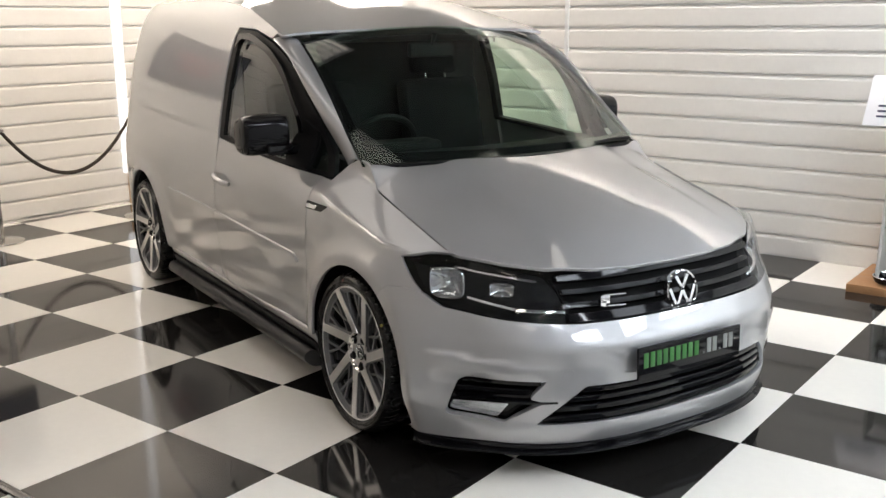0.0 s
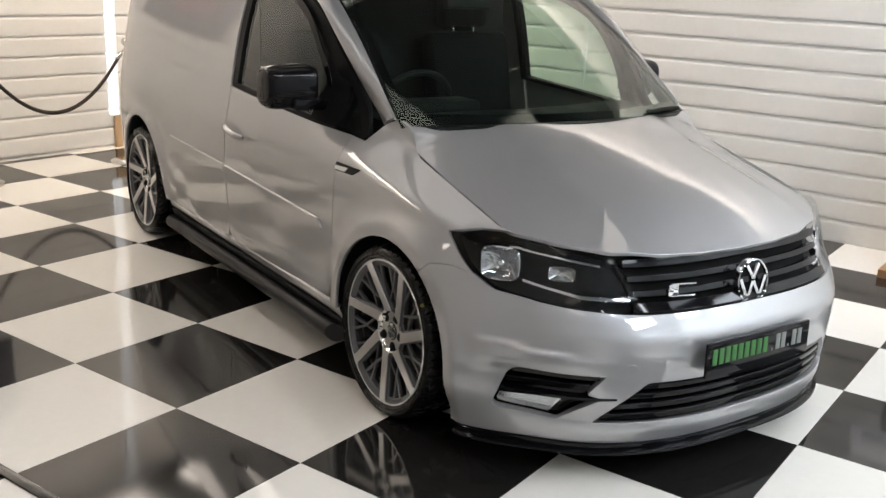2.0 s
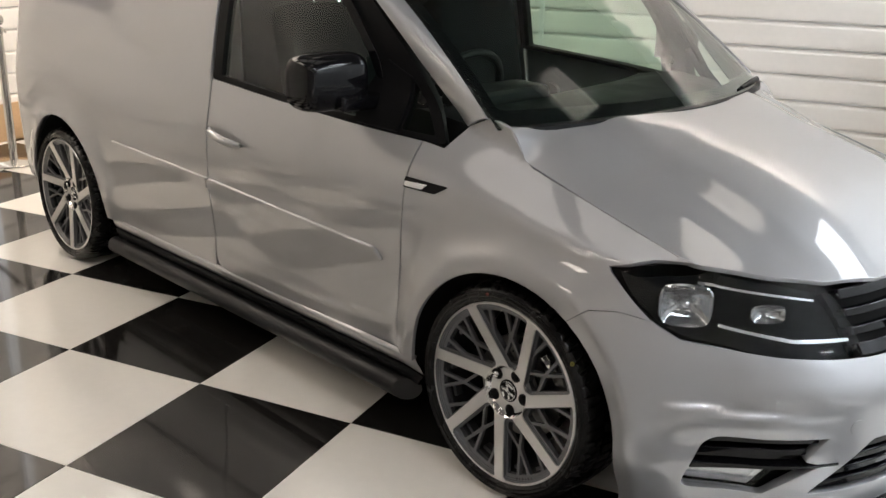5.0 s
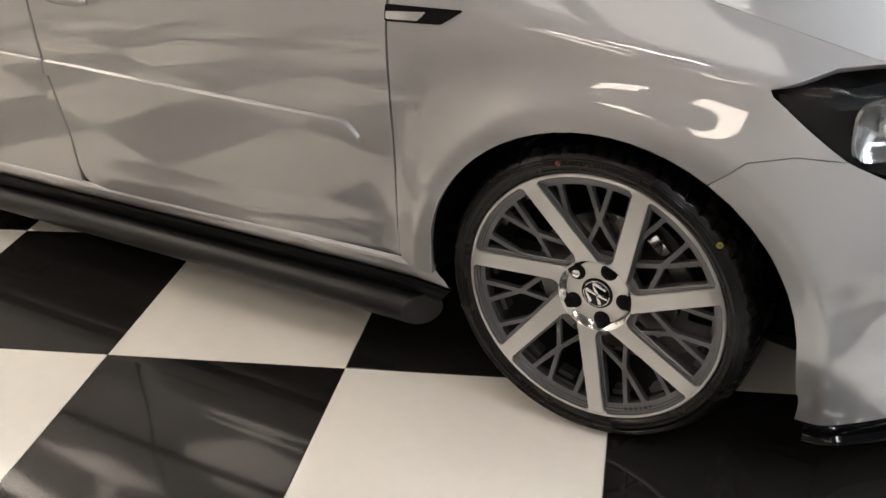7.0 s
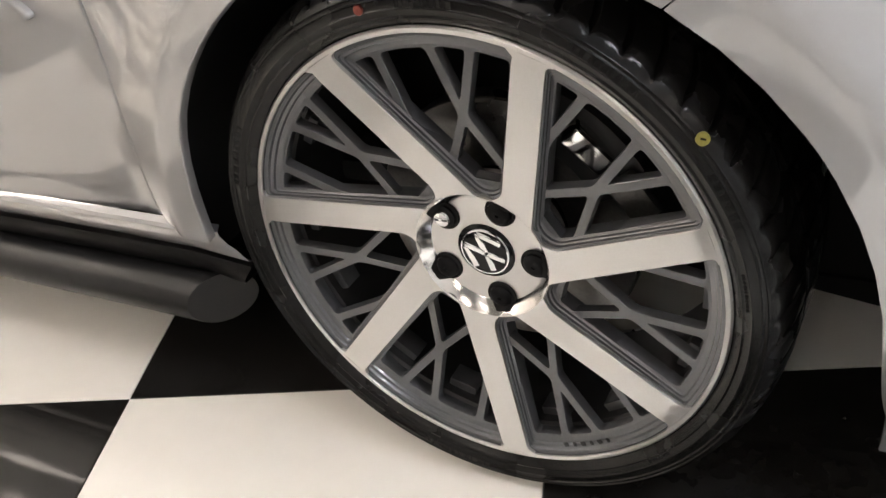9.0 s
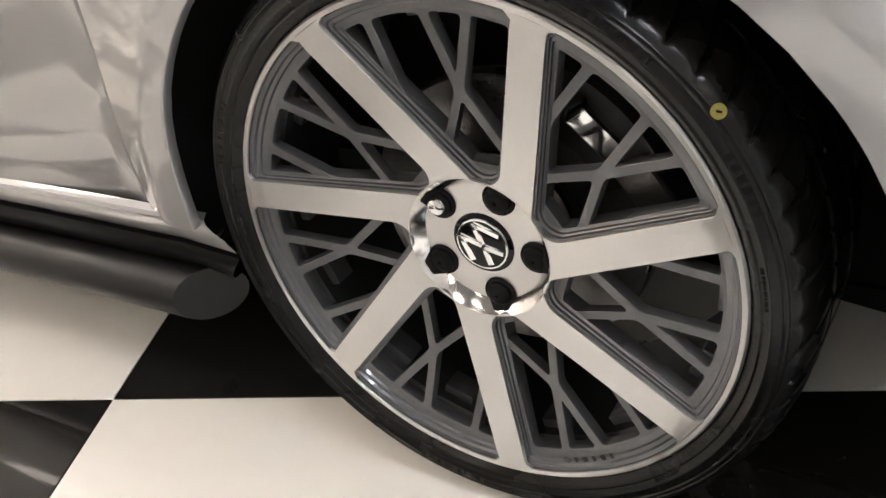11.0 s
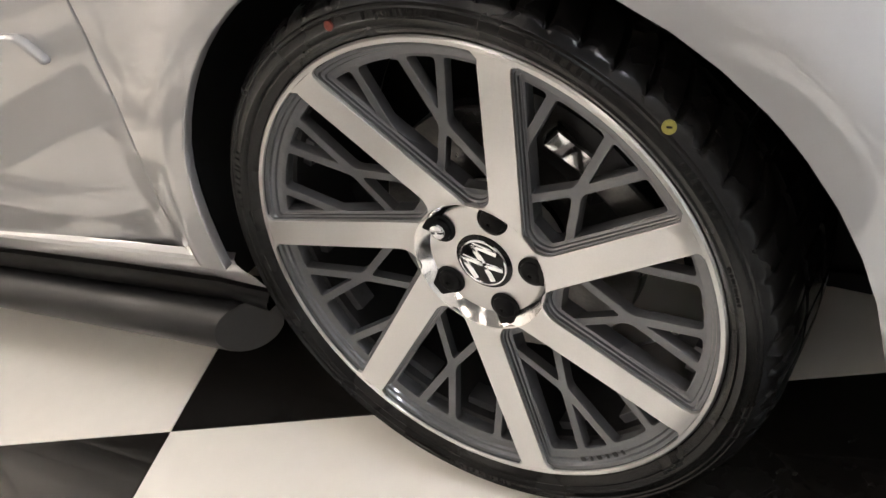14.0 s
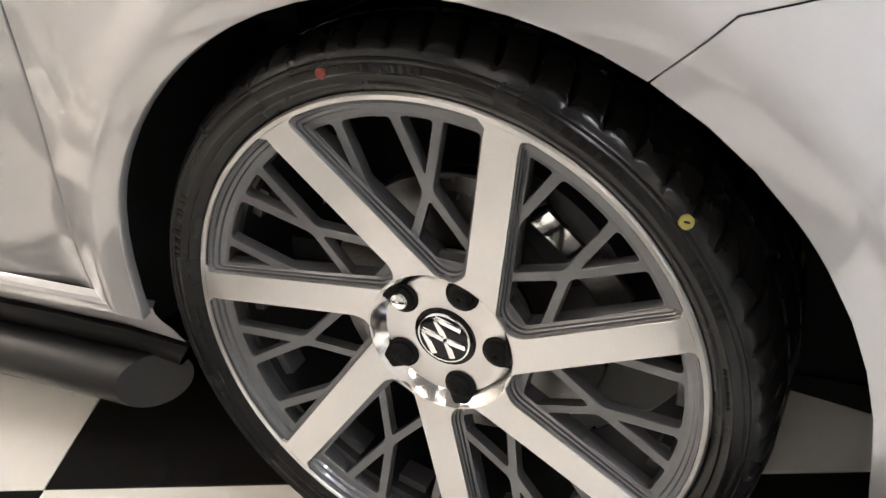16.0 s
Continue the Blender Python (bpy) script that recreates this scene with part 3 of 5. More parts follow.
    part("splitter", bm, GLOSS_BLACK, van, "gloss black front splitter lip")

    # doors, side panels, roof, pillars, screen
    opening = [(-0.338, 0.921), (-0.41, 0.927), (-1.435, 0.983), (-1.447, 1.46), (-1.425, 1.494), (-1.215, 1.487), (-0.93, 1.424), (-0.725, 1.336), (-0.505, 1.131)]
    door = [(-0.4445, 0.310), (-0.4470, 0.292), (-0.470, 0.286), (-1.40, 0.288), (-1.425, 0.297), (-1.43, 0.335), (-1.415, 0.42), (-1.432, 0.60), (-1.43, 0.979), (-0.4165, 0.9225), (-0.4235, 0.80), (-0.4345, 0.5)]
    strip_z = Curve((-2.2, 0.628), (-1.44, 0.612), (-0.5, 0.571))
    for sgn in (1, -1):
        f = (lambda p: p) if sgn > 0 else flip
        dr = panel("door", body, f(rounded(side(door), [0, 0.02, 0.02, 0.03, 0.03, 0.02, 0.05, 0.05, 0, 0, 0, 0])), SILVER, van, "silver metallic front door with side moulding")
        hole = f(rounded(side(opening), [0.02, 0.01, 0.01, 0.01, 0.03, 0.06, 0.14, 0.12, 0.14], 7))
        # black window surround, with the pane set back in it
        pane = f(rounded(side([(-0.62, 0.955), (-1.385, 0.998), (-1.39, 1.43), (-1.365, 1.452), (-1.21, 1.447), (-0.97, 1.392), (-0.80, 1.312), (-0.665, 1.16), (-0.61, 1.06)]), [0.01, 0.01, 0.02, 0.02, 0.03, 0.06, 0.08, 0.06, 0.02]))
        quarter = f(rounded(side([(-0.385, 0.940), (-0.50, 0.945), (-0.50, 1.075)]), 0.008))
        fr = panel("window_frame", body, hole, TRIM_BLACK, dr, "black door window surround", holes=(pane, quarter), off=-0.004, depth=0.03)
        g = panel("pane", body, pane, GREEN_GLASS, dr, "green tinted side window", off=-0.014, depth=0.003)
        panel("pane", body, quarter, GREEN_GLASS, dr, "small triangular quarter light", off=-0.012, depth=0.003)
        # wind deflector along the window's upper edge
        dl = f(side([(-1.372, 1.40), (-1.372, 1.470), (-1.21, 1.468), (-0.95, 1.408), (-0.77, 1.318), (-0.62, 1.13), (-0.60, 1.07), (-0.622, 1.078), (-0.665, 1.155), (-0.802, 1.308), (-0.972, 1.386), (-1.21, 1.442), (-1.33, 1.446)]))
        dl = rounded(dl, [0.01, 0.02, 0.06, 0.09, 0.09, 0.06, 0.01, 0.01, 0.06, 0.08, 0.08, 0.06, 0.05], 6)
        panel("wind_deflector", body, dl, GLOSS_BLACK, dr, "smoked black wind deflector", off=0.016, depth=0.006)
        # moulding, in two lengths
        for a, b, host, lab in ((-0.505, -1.424, dr, "silver side moulding on the door"), (-1.437, -2.19, None, "silver side moulding on the rear panel")):
            up = [(x, strip_z(x) + 0.016) for x in np.linspace(a, b, 20)]
            dn = [(x, strip_z(x) - 0.016) for x in np.linspace(b, a, 20)]
            if a > -1:
                up[0] = (a - 0.03, up[0][1])
            else:
                up[-1] = (b + 0.03, up[-1][1])
            panel("moulding", body, f(rounded(side(up + dn), 0.008)), SILVER, host or van, lab, off=0.014, depth=0.017, edge=0.008)
        rear_arch = [p for p in ARCH_R]
        rail = [(x, rail_z(x) - 0.003) for x in (-0.95, -1.05, -1.2, -1.35, -1.5, -1.7, -1.9, -2.2, -2.6, -3.0, -3.2, -3.42)]
        sp = [(-1.44, 0.97), (-1.454, 1.0), (-1.456, 1.46), (-1.43, 1.503), (-1.215, 1.496), (-1.0, 1.455)] + rail + [(-3.44, 1.5), (-3.45, 0.9), (-3.44, 0.30), (-3.06, 0.28)] + rear_arch[::1] + [(-2.275, 0.288), (-1.45, 0.288), (-1.44, 0.33), (-1.425, 0.42), (-1.442, 0.60)]
        panel("side_panel", body, f(side(sp)), SILVER, van, "silver metallic van side panel without windows", step=0.035)
        # pillar
        pl = (lambda t, s: pillar(t, s)) if sgn > 0 else (lambda t, s: Vector((1, -1, 1)) * pillar(t, s))
        panel("windscreen_pillar", pl, rounded([(0.045, 0.02), (0.035, 1.0), (1.0, 1.0), (1.0, 0.02)], 0.01), SILVER, van, "silver windscreen pillar", step=0.05, ref=Vector((-1.2, 0, 0.9)), depth=0.02)
        # arch liners
        for cx, rx in ((0.01, 0.40), (-2.665, 0.41)):
            bm = bmesh.new()
            ring = [(cx + rx, 0.11)] + [(cx + rx * math.cos(radians(a)), 0.29 + rx * 0.98 * math.sin(radians(a))) for a in range(0, 181, 10)] + [(cx - rx, 0.235)]
            rows = [[bm.verts.new((x, -sgn * y, z if y > 0.6 or z > 0.2 else 0.04)) for x, z in ring] for y in (0.835, 0.61)]
            for i in range(len(ring) - 1):
                bm.faces.new((rows[0][i], rows[0][i + 1], rows[1][i + 1], rows[1][i]))
            bm.faces.new(rows[1])
            part("wheel_arch_liner", bm, DARK, van, "black wheel arch liner")
    ro = [(x, -1.0) for x in np.linspace(-0.905, -3.44, 30)] + [(x, 1.0) for x in np.linspace(-3.44, -0.905, 30)] + [(screen(r, 1).x + 0.002, r * 0.95) for r in (0.95, 0.8, 0.5, 0.2, 0, -0.2, -0.5, -0.8, -0.95)]
    panel("roof", roof, ro, SILVER, van, "silver metallic roof", step=0.04, ref=Vector((-1.8, 0, 0.5)))
    ws = [(r, 0.0) for r in np.linspace(-0.985, 0.985, 20)] + [(r, 0.995) for r in np.linspace(0.985, -0.985, 20)]
    panel("windscreen", screen, rounded(ws, 0.0), GREEN_GLASS, van, "green tinted curved windscreen", step=0.06, depth=0.004, off=-0.004, ref=Vector((-1.2, 0, 0.6)))
    # black border band of the screen
    inner = rounded([(-0.945, 0.075), (-0.3, 0.055), (0.3, 0.055), (0.945, 0.075), (0.93, 0.93), (-0.93, 0.93)], [0.03, 0.1, 0.1, 0.03, 0.05, 0.05])
    panel("screen_border", screen, ws, GLOSS_BLACK, van, "black border of the windscreen", holes=(inner,), step=0.05, depth=0.002, off=-0.010, ref=Vector((-1.2, 0, 0.6)))
    # tail and underside
    bm = bmesh.new()
    zs = [0.28, 0.5, 0.8, 1.1, 1.35, 1.5, 1.6]
    rows = [[bm.verts.new((-3.445 - 0.04 * (1 - (k / 6 - 1) ** 2), (k / 6 - 1) * half_width(-3.445, z), z)) for k in range(13)] for z in zs]
    rows.append([bm.verts.new(v) for v in (roof(-3.44, k / 6 - 1) for k in range(13))])
    for a, b in zip(rows, rows[1:]):
        for k in range(12):
            bm.faces.new((a[k], a[k + 1], b[k + 1], b[k]))
    part("tailgate", bm, SILVER, van, "silver metallic tail")
    # Dark underside boxes block light; the last plate is unseen, added only for that.
    for name, size, at, lab in (("underbody", (3.6, 1.30, 0.10), (-1.62, 0, 0.235), "black underbody"), ("floor_pan", (1.75, 1.52, 0.10), (-1.33, 0, 0.24), "black floor pan"), ("engine_block", (0.75, 1.05, 0.42), (0.25, 0, 0.40), "black engine shroud"), ("cross_member", (0.06, 1.20, 0.16), (0.62, 0, 0.26), "black front cross member"), ("light_block_plate", (0.42, 1.24, 0.02), (0.31, 0, 0.150), "unseen black plate that keeps light off the floor")):
        bm = bmesh.new()
        box(bm, size, at, 0.02)
        part(name, bm, DARK, van, lab)


def build_light_block_tray(van):
    """An unseen dark tray that closes the bumper from below and blocks light there."""
    end = -qx(0.43, 0.14)
    pts = [body(q, 0.14) for q in np.linspace(-end, end, 41)]
    bm = bmesh.new()
    extrude_outline(bm, [(p.x * 0.965 - 0.012, p.y * 0.955) for p in pts], pose(0, 0, 0.112), 0.02)
    part("light_block_tray", bm, DARK, van, "unseen black tray that blocks light under the bumper")


def dish_at(r):
    """How far the wheel's face sinks towards its hub."""
    return 0.022 * min(1, max(0, 1 - (r - 0.078) / 0.158))


def cross_lines(p, d, q, e):
    k = ((q - p).x * e.y - (q - p).y * e.x) / (d.x * e.y - d.y * e.x)
    return p + d * k


def inset(pts, d):
    """A convex outline, anticlockwise, with each edge moved inwards; d: one distance for each edge from its first corner."""
    lines = []
    for i, p in enumerate(pts):
        e = (pts[(i + 1) % len(pts)] - p).normalized()
        lines.append((p + Vector((-e.y, e.x)) * d[i], e))
    return [cross_lines(*lines[i - 1], *lines[i]) for i in range(len(lines))]


SPOKE_TURN, SPOKE_OFF, SPOKE_STEP = 75.2, 0.0310, 360 / 7      # direction of one spoke, its distance from the hub's centre, the step


def spoke_line(ph, side_off):
    d = Vector((math.cos(ph), math.sin(ph)))
    s = Vector((d.y, -d.x))
    return s * (SPOKE_OFF + side_off), d


def arc_angle(ph, side_off, r):
    """The angle at which a spoke's edge meets the circle r."""
    p, d = spoke_line(ph, side_off)
    q = p + d * math.sqrt(r * r - p.length_squared)
    return math.atan2(q.y, q.x)


def gap_outline(half0, half1, rim, r_in, r_out, far=24):
    """The opening between the spoke at angle 0 and the next one, anticlockwise from its inner end: along the first spoke, the rim, the second spoke."""
    step = radians(SPOKE_STEP)
    a0, a1 = arc_angle(0, -half1, rim), arc_angle(step, half1, rim)
    p, d = spoke_line(0, -half0)
    q, e = spoke_line(step, half0)
    inner = cross_lines(p, d, q, e)
    at = lambda a: Vector((rim * math.cos(a), rim * math.sin(a)))
    arc = [at(a0 + (a1 - a0) * k / far) for k in range(far + 1)]

    def turn(u, v, w, r, n):
        """A round corner at v, of radius r."""
        a, b = (u - v).normalized(), (w - v).normalized()
        half = a.angle(b) / 2
        c = v + (a + b).normalized() * (r / math.sin(half))
        s, t = v + a * (r / math.tan(half)) - c, v + b * (r / math.tan(half)) - c
        whole = math.pi - 2 * half
        return [c + (s * math.sin(whole * (1 - k / n)) + t * math.sin(whole * k / n)) / math.sin(whole) for k in range(n + 1)]

    corner0, corner1 = arc[0], arc[-1]
    out = turn(corner1, inner, corner0, r_in, 12)
    out += turn(inner, corner0, at(a0 + 0.12), r_out, 6) + arc[3:-3] + turn(at(a1 - 0.12), corner1, inner, r_out, 6)
    return out


def build_wheel(van, x, sgn):
    """A wheel round the van's y axis; the wheel's own z points outwards."""
    lean = 1.75 if x == FW else 1.0                   # the wheels' tops lean inwards
    m = pose(x - 0.003, -sgn * (FACE - 0.0055), HUB, (lean - 90) * sgn, 0, 0)
    hand = Matrix.Diagonal((1 if sgn < 0 else -1, 1, 1, 1))

    def turned(k):
        return hand @ Matrix.Rotation(radians(SPOKE_TURN + k * SPOKE_STEP), 4, "Z")

    def dish(bm):
        for v in bm.verts:
            v.co.z -= dish_at(math.hypot(v.co.x, v.co.y))

    bm = bmesh.new()
    lathe(bm, [(0.2375, -0.016), (0.2496, -0.010), (0.2494, 0.0002), (0.2499, 0.0012), (0.2540, 0.0014), (0.2560, -0.0006), (0.2564, -0.010), (0.249, -0.014), (0.246, -0.02), (0.244, -0.15), (0.252, -0.19), (0.256, -0.20), (0.232, -0.20), (0.232, -0.15), (0.236, -0.03)], 112, None, True)
    wheel = put("wheel", mesh_of(bm, "wheel"), MACHINED, van, "alloy wheel with seven machined spokes and dark lattice", m)
    bm = bmesh.new()
    lathe(bm, [(0.2365, -0.012), (0.2365, -0.030), (0.2310, -0.034), (0.2290, -0.045), (0.2290, -0.19)], 96)
    part("barrel", bm, BARREL, wheel, "gunmetal rim barrel")

    face = gap_outline(0.0168, 0.0150, 0.2490, 0.0205, 0.005)
    hole = gap_outline(0.0245, 0.0195, 0.2335, 0.0150, 0.004)
    n, mid = len(face), 6
    step_turn = Matrix.Rotation(radians(-SPOKE_STEP), 2)
    # a spoke: between the middles of two inner turns, with its share of the hub's face
    upper = face[mid:14]                              # the side towards the following opening
    e0 = math.atan2(upper[0].y, upper[0].x)
    e1 = math.atan2((step_turn @ face[mid]).y, (step_turn @ face[mid]).x)
    outer = [Vector((0.2500 * math.cos(a), 0.2500 * math.sin(a))) for a in (arc_angle(0, -0.0150, 0.25) + 0.03, arc_angle(0, 0.0150, 0.25) - 0.03)]
    edge_lo = [step_turn @ p for p in face[-7:]]      # the turn at the rim, then inwards
    outline = upper + [outer[0], outer[1]] + edge_lo + [step_turn @ p for p in face[:mid + 1]]
    outline += [Vector((0.0740 * math.cos(e1 + (e0 - e1) * k / 8), 0.0740 * math.sin(e1 + (e0 - e1) * k / 8))) for k in range(9)]
    top = lambda u, v: Vector((u, v, 0.0010 - dish_at(math.hypot(u, v))))
    sample_spoke = panel("spoke", top, outline, MACHINED, wheel, "", step=0.008, depth=0.006, edge=0.0007, ref=Vector((0, 0, -1)))
    spoke_mesh = sample_spoke.data
    # the stepped gunmetal wall of an opening
    bm = bmesh.new()
    levels = ((0.0, -0.0004), (0.0, -0.0030), (0.26, -0.0038), (0.34, -0.0066), (0.55, -0.0078), (0.62, -0.0104), (1.0, -0.0122), (1.0, -0.030))
    rings = [[bm.verts.new((*a.lerp(b, u), z)) for a, b in zip(face, hole)] for u, z in levels]
    for a, b in zip(rings, rings[1:]):
        for i in range(n):
            bm.faces.new((a[i], a[(i + 1) % n], b[(i + 1) % n], b[i]))
    dish(bm)
    wall_mesh = mesh_of(bm, "opening_wall")
    # the lattice: a plate with five openings between three bars
    polar = lambda r, a: Vector((r * math.cos(radians(a)), r * math.sin(radians(a))))
    first = lambda r: polar(r, math.degrees(arc_angle(0, -0.0200, r)))
    second = lambda r: polar(r, math.degrees(arc_angle(radians(SPOKE_STEP), 0.0200, r)))
    knot, rim = polar(0.159, 12.2), 0.2325
    b1, b2, b3 = polar(rim, 31.6), polar(rim, 17.3), polar(rim, 7.0)
    f1, f3, h2 = second(0.170), second(0.108), first(0.109)
    web = cross_lines(*spoke_line(0, -0.0220), *spoke_line(radians(SPOKE_STEP), 0.0220))
    w, o = 0.0040, 0.0012
    cells = [
        ([f1, b1, polar(rim, 37), second(rim)], [w, o, o, o]),
        ([f1, f3, knot, b2, polar(rim, 24.8), b1], [o, w, w, o, o, w]),
        ([knot, b3, polar(rim, 12.8), b2], [w, o, o, w]),
        ([knot, h2, first(rim), polar(rim, 4.2), b3], [w, o, o, o, w]),
        ([knot, f3, web.lerp(f3, 0.60), web.lerp(h2, 0.60), h2], [w, o, o, o, w]),
    ]
    holes = [rounded(inset(c, d), 0.0060, 4) for c, d in cells]
    surf = lambda u, v: Vector((u, v, -0.0118 - dish_at(math.hypot(u, v))))
    sample = panel("lattice", surf, hole, GUNMETAL, wheel, "thin gunmetal lattice bars", holes=holes, step=0.007, depth=0.013, edge=0.0016, ref=Vector((0, 0, -1)))
    lattice_mesh = sample.data
    for k in range(7):
        if k:
            put("spoke", spoke_mesh, MACHINED, wheel, "", turned(k))
        else:
            sample_spoke.matrix_basis = turned(0)
        put("opening_wall", wall_mesh, GUNMETAL, wheel, "gunmetal stepped wall of an opening", turned(k))
        if k:
            put("lattice", lattice_mesh, GUNMETAL, wheel, "thin gunmetal lattice bars", turned(k))
        else:
            sample.matrix_basis = turned(0)
    # square pads cast into the barrel
    bm = bmesh.new()
    box(bm, (0.012, 0.034, 0.026), (0.2245, 0, -0.056), 0.0015)
    pad = mesh_of(bm, "barrel_pad")
    for k in range(7):
        for a in (1.5, 22.5):
            put("barrel_pad", pad, GUNMETAL, wheel, "small square gunmetal pad", turned(k) @ Matrix.Rotation(radians(a), 4, "Z"))
    if sgn < 0:
        for k in range(6):
            a = radians(-72 + 2.6 * k)
            bm = bmesh.new()
            box(bm, (0.006, 0.0035 if k % 2 else 0.0055, 0.0012), (0.2395, 0, -0.0075), 0.0003, Matrix.Rotation(a, 4, "Z"), 1)
            part("rim_mark", bm, BARREL, wheel, "small raised plain mark")
    # hub: bevelled edge, floor with bolt seats
    bm = bmesh.new()
    lathe(bm, [(0.001, -0.0125), (0.030, -0.0125), (0.0620, -0.0125), (0.0650, -0.0115), (0.0738, -0.0004), (0.0746, -0.0002), (0.0746, -0.05), (0.001, -0.05)], 90)
    dish(bm)
    part("hub", bm, MACHINED, wheel, "machined hub with bevelled edge")
    bm = bmesh.new()
    lathe(bm, [(0.0628, -0.0122), (0.0632, -0.0117), (0.0735, 0.0006), (0.0744, 0.0011)], 90)
    dish(bm)
    part("hub_bevel", bm, POLISHED, wheel, "polished hub bevel")
    floor_z = -0.0125 - 0.022
    for k in range(5):
        a = radians(-79 + 72 * k)
        if sgn > 0:
            a = math.pi - a
        at_bolt = pose(0.0550 * math.cos(a), 0.0550 * math.sin(a), floor_z) @ Matrix.Rotation(a, 4, "Z")
        # the seat runs out through the bevel
        bm = bmesh.new()
        seat = [(0.0165 * math.cos(radians(t)), 0.0165 * math.sin(radians(t))) for t in range(60, 301, 12)] + [(0.0150, -0.0080), (0.0172, 0.0), (0.0150, 0.0080)]
        lo = [bm.verts.new(at_bolt @ Vector((u, v, 0.0003))) for u, v in seat]
        hi = [bm.verts.new(at_bolt @ Vector((u * 0.97, v * 0.97, 0.0022 if u < 0.012 else 0.0100))) for u, v in seat]
        top = bm.verts.new(at_bolt @ Vector((0.001, 0, 0.0035)))
        for i in range(len(seat)):
            j = (i + 1) % len(seat)
            bm.faces.new((lo[i], lo[j], hi[j], hi[i]))
            bm.faces.new((hi[i], hi[j], top))
        part("bolt_seat", bm, DARK, wheel, "black bolt seat")
        bm = bmesh.new()
        lathe(bm, [(0.0005, 0.0068), (0.0018, 0.0068), (0.0022, 0.0082), (0.0060, 0.0086), (0.0095, 0.0076), (0.0125, 0.0050), (0.0135, 0.0)], 28, at_bolt)
        part("wheel_bolt", bm, TRIM_BLACK, wheel, "black capped wheel bolt")
        if k == 3:
            bm = bmesh.new()
            lathe(bm, [(0.0005, 0.0125), (0.0055, 0.0120), (0.0080, 0.0105), (0.0088, 0.008), (0.0088, 0.004)], 14, at_bolt)
            part("locking_nut", bm, CHROME, wheel, "chrome locking nut")
    cap_at = pose(0, 0, floor_z - 0.0040)
    bm = bmesh.new()
    lathe(bm, [(0.0005, 0.0075), (0.024, 0.0070), (0.0285, 0.0062), (0.0318, 0.0045), (0.0330, 0.002), (0.0330, -0.002)], 48, cap_at)
    part("centre_cap", bm, GLOSS_BLACK, wheel, "black centre cap with chrome emblem")
    bm = bmesh.new()
    lathe(bm, [(0.0250, 0.0066), (0.0254, 0.0080), (0.0268, 0.0078), (0.0274, 0.0060)], 48, cap_at)
    part("emblem", bm, CHROME, wheel, "chrome emblem in a ring")
    emblem_bars(wheel, 0.0236, 0.0068, 0.0066, 0.0012, cap_at @ pose(0, 0, 0, 0, 0, -135 if x == FW else -40))
    # brake
    bm = bmesh.new()
    lathe(bm, [(0.07, -0.085), (0.145, -0.085), (0.147, -0.087), (0.147, -0.107), (0.145, -0.109), (0.07, -0.109)], 64)
    part("brake_disc", bm, STEEL, wheel, "steel brake disc")
    bm = bmesh.new()
    arc = [radians(a) for a in range(20, 74, 6)]
    arc = [math.pi - t for t in arc] if sgn > 0 else arc
    outl = [(0.178 * math.cos(t), 0.178 * math.sin(t)) for t in arc] + [(0.108 * math.cos(t), 0.108 * math.sin(t)) for t in reversed(arc)]
    extrude_outline(bm, outl, pose(0, 0, -0.125), 0.045, 0.014)
    part("brake_caliper", bm, BARREL, wheel, "dark cast brake caliper")
    for ang, r, size, tilt in ((46, 0.152, (0.024, 0.058, 0.022), (20, 12)), (22, 0.158, (0.034, 0.050, 0.010), (0, 8))):
        bm = bmesh.new()
        t = radians(ang if sgn < 0 else 180 - ang)
        box(bm, size, (0, 0, 0), 0.006, pose(r * math.cos(t), r * math.sin(t), -0.072, *tilt, 35 if sgn < 0 else 145), 3)
        part("caliper_clip", bm, POLISHED if ang > 30 else STEEL, wheel, "bright steel caliper clip")
    # tyre: sidewall with ribs, and a shoulder of swept blocks
    blocks, per = 60, 9
    n = blocks * per
    prof = [(0.2385, -0.020), (0.248, -0.006), (0.2575, -0.0010), (0.2605, 0.0030), (0.2650, 0.0062), (0.2670, 0.0052), (0.2720, 0.0068), (0.2735, 0.0080), (0.2750, 0.0068), (0.2815, 0.0060), (0.2828, 0.0074), (0.2842, 0.0058), (0.2862, 0.0052), (0.2876, 0.0064), (0.2890, 0.0046), (0.2925, 0.0020), (0.2962, -0.0050), (0.2990, -0.0130), (0.3015, -0.0230), (0.3035, -0.0340), (0.3052, -0.0450), (0.3058, -0.0540), (0.2985, -0.0545), (0.2985, -0.063), (0.3062, -0.0635), (0.3072, -0.105), (0.3074, -0.110), (0.2990, -0.1105), (0.2990, -0.119), (0.3074, -0.1195), (0.3058, -0.16), (0.3030, -0.185), (0.296, -0.21), (0.28, -0.222), (0.2385, -0.20)]
    bm = bmesh.new()
    rings = []
    for k in range(n):
        a = 2 * math.pi * k / n
        ring = []
        for i, (r, h) in enumerate(prof):
            aa = a
            if 15 <= i <= 21:
                u = (i - 15) / 6
                aa = a + 0.018 * u + 0.045 * u * u
                if k % per == 0:
                    r -= 0.0065 * min(1, 3 * u)
                else:
                    r += 0.0022 * math.sin(math.pi * (k % per) / per) * u * (1 - u) * 4
            elif 24 <= i <= 30 and k % per == 4:
                r -= 0.004
            ring.append(bm.verts.new((r * math.cos(aa), r * math.sin(aa), h)))
        rings.append(ring)
    for k in range(n):
        a, b = rings[k], rings[(k + 1) % n]
        for i in range(len(prof) - 1):
            bm.faces.new((a[i], b[i], b[i + 1], a[i + 1]))
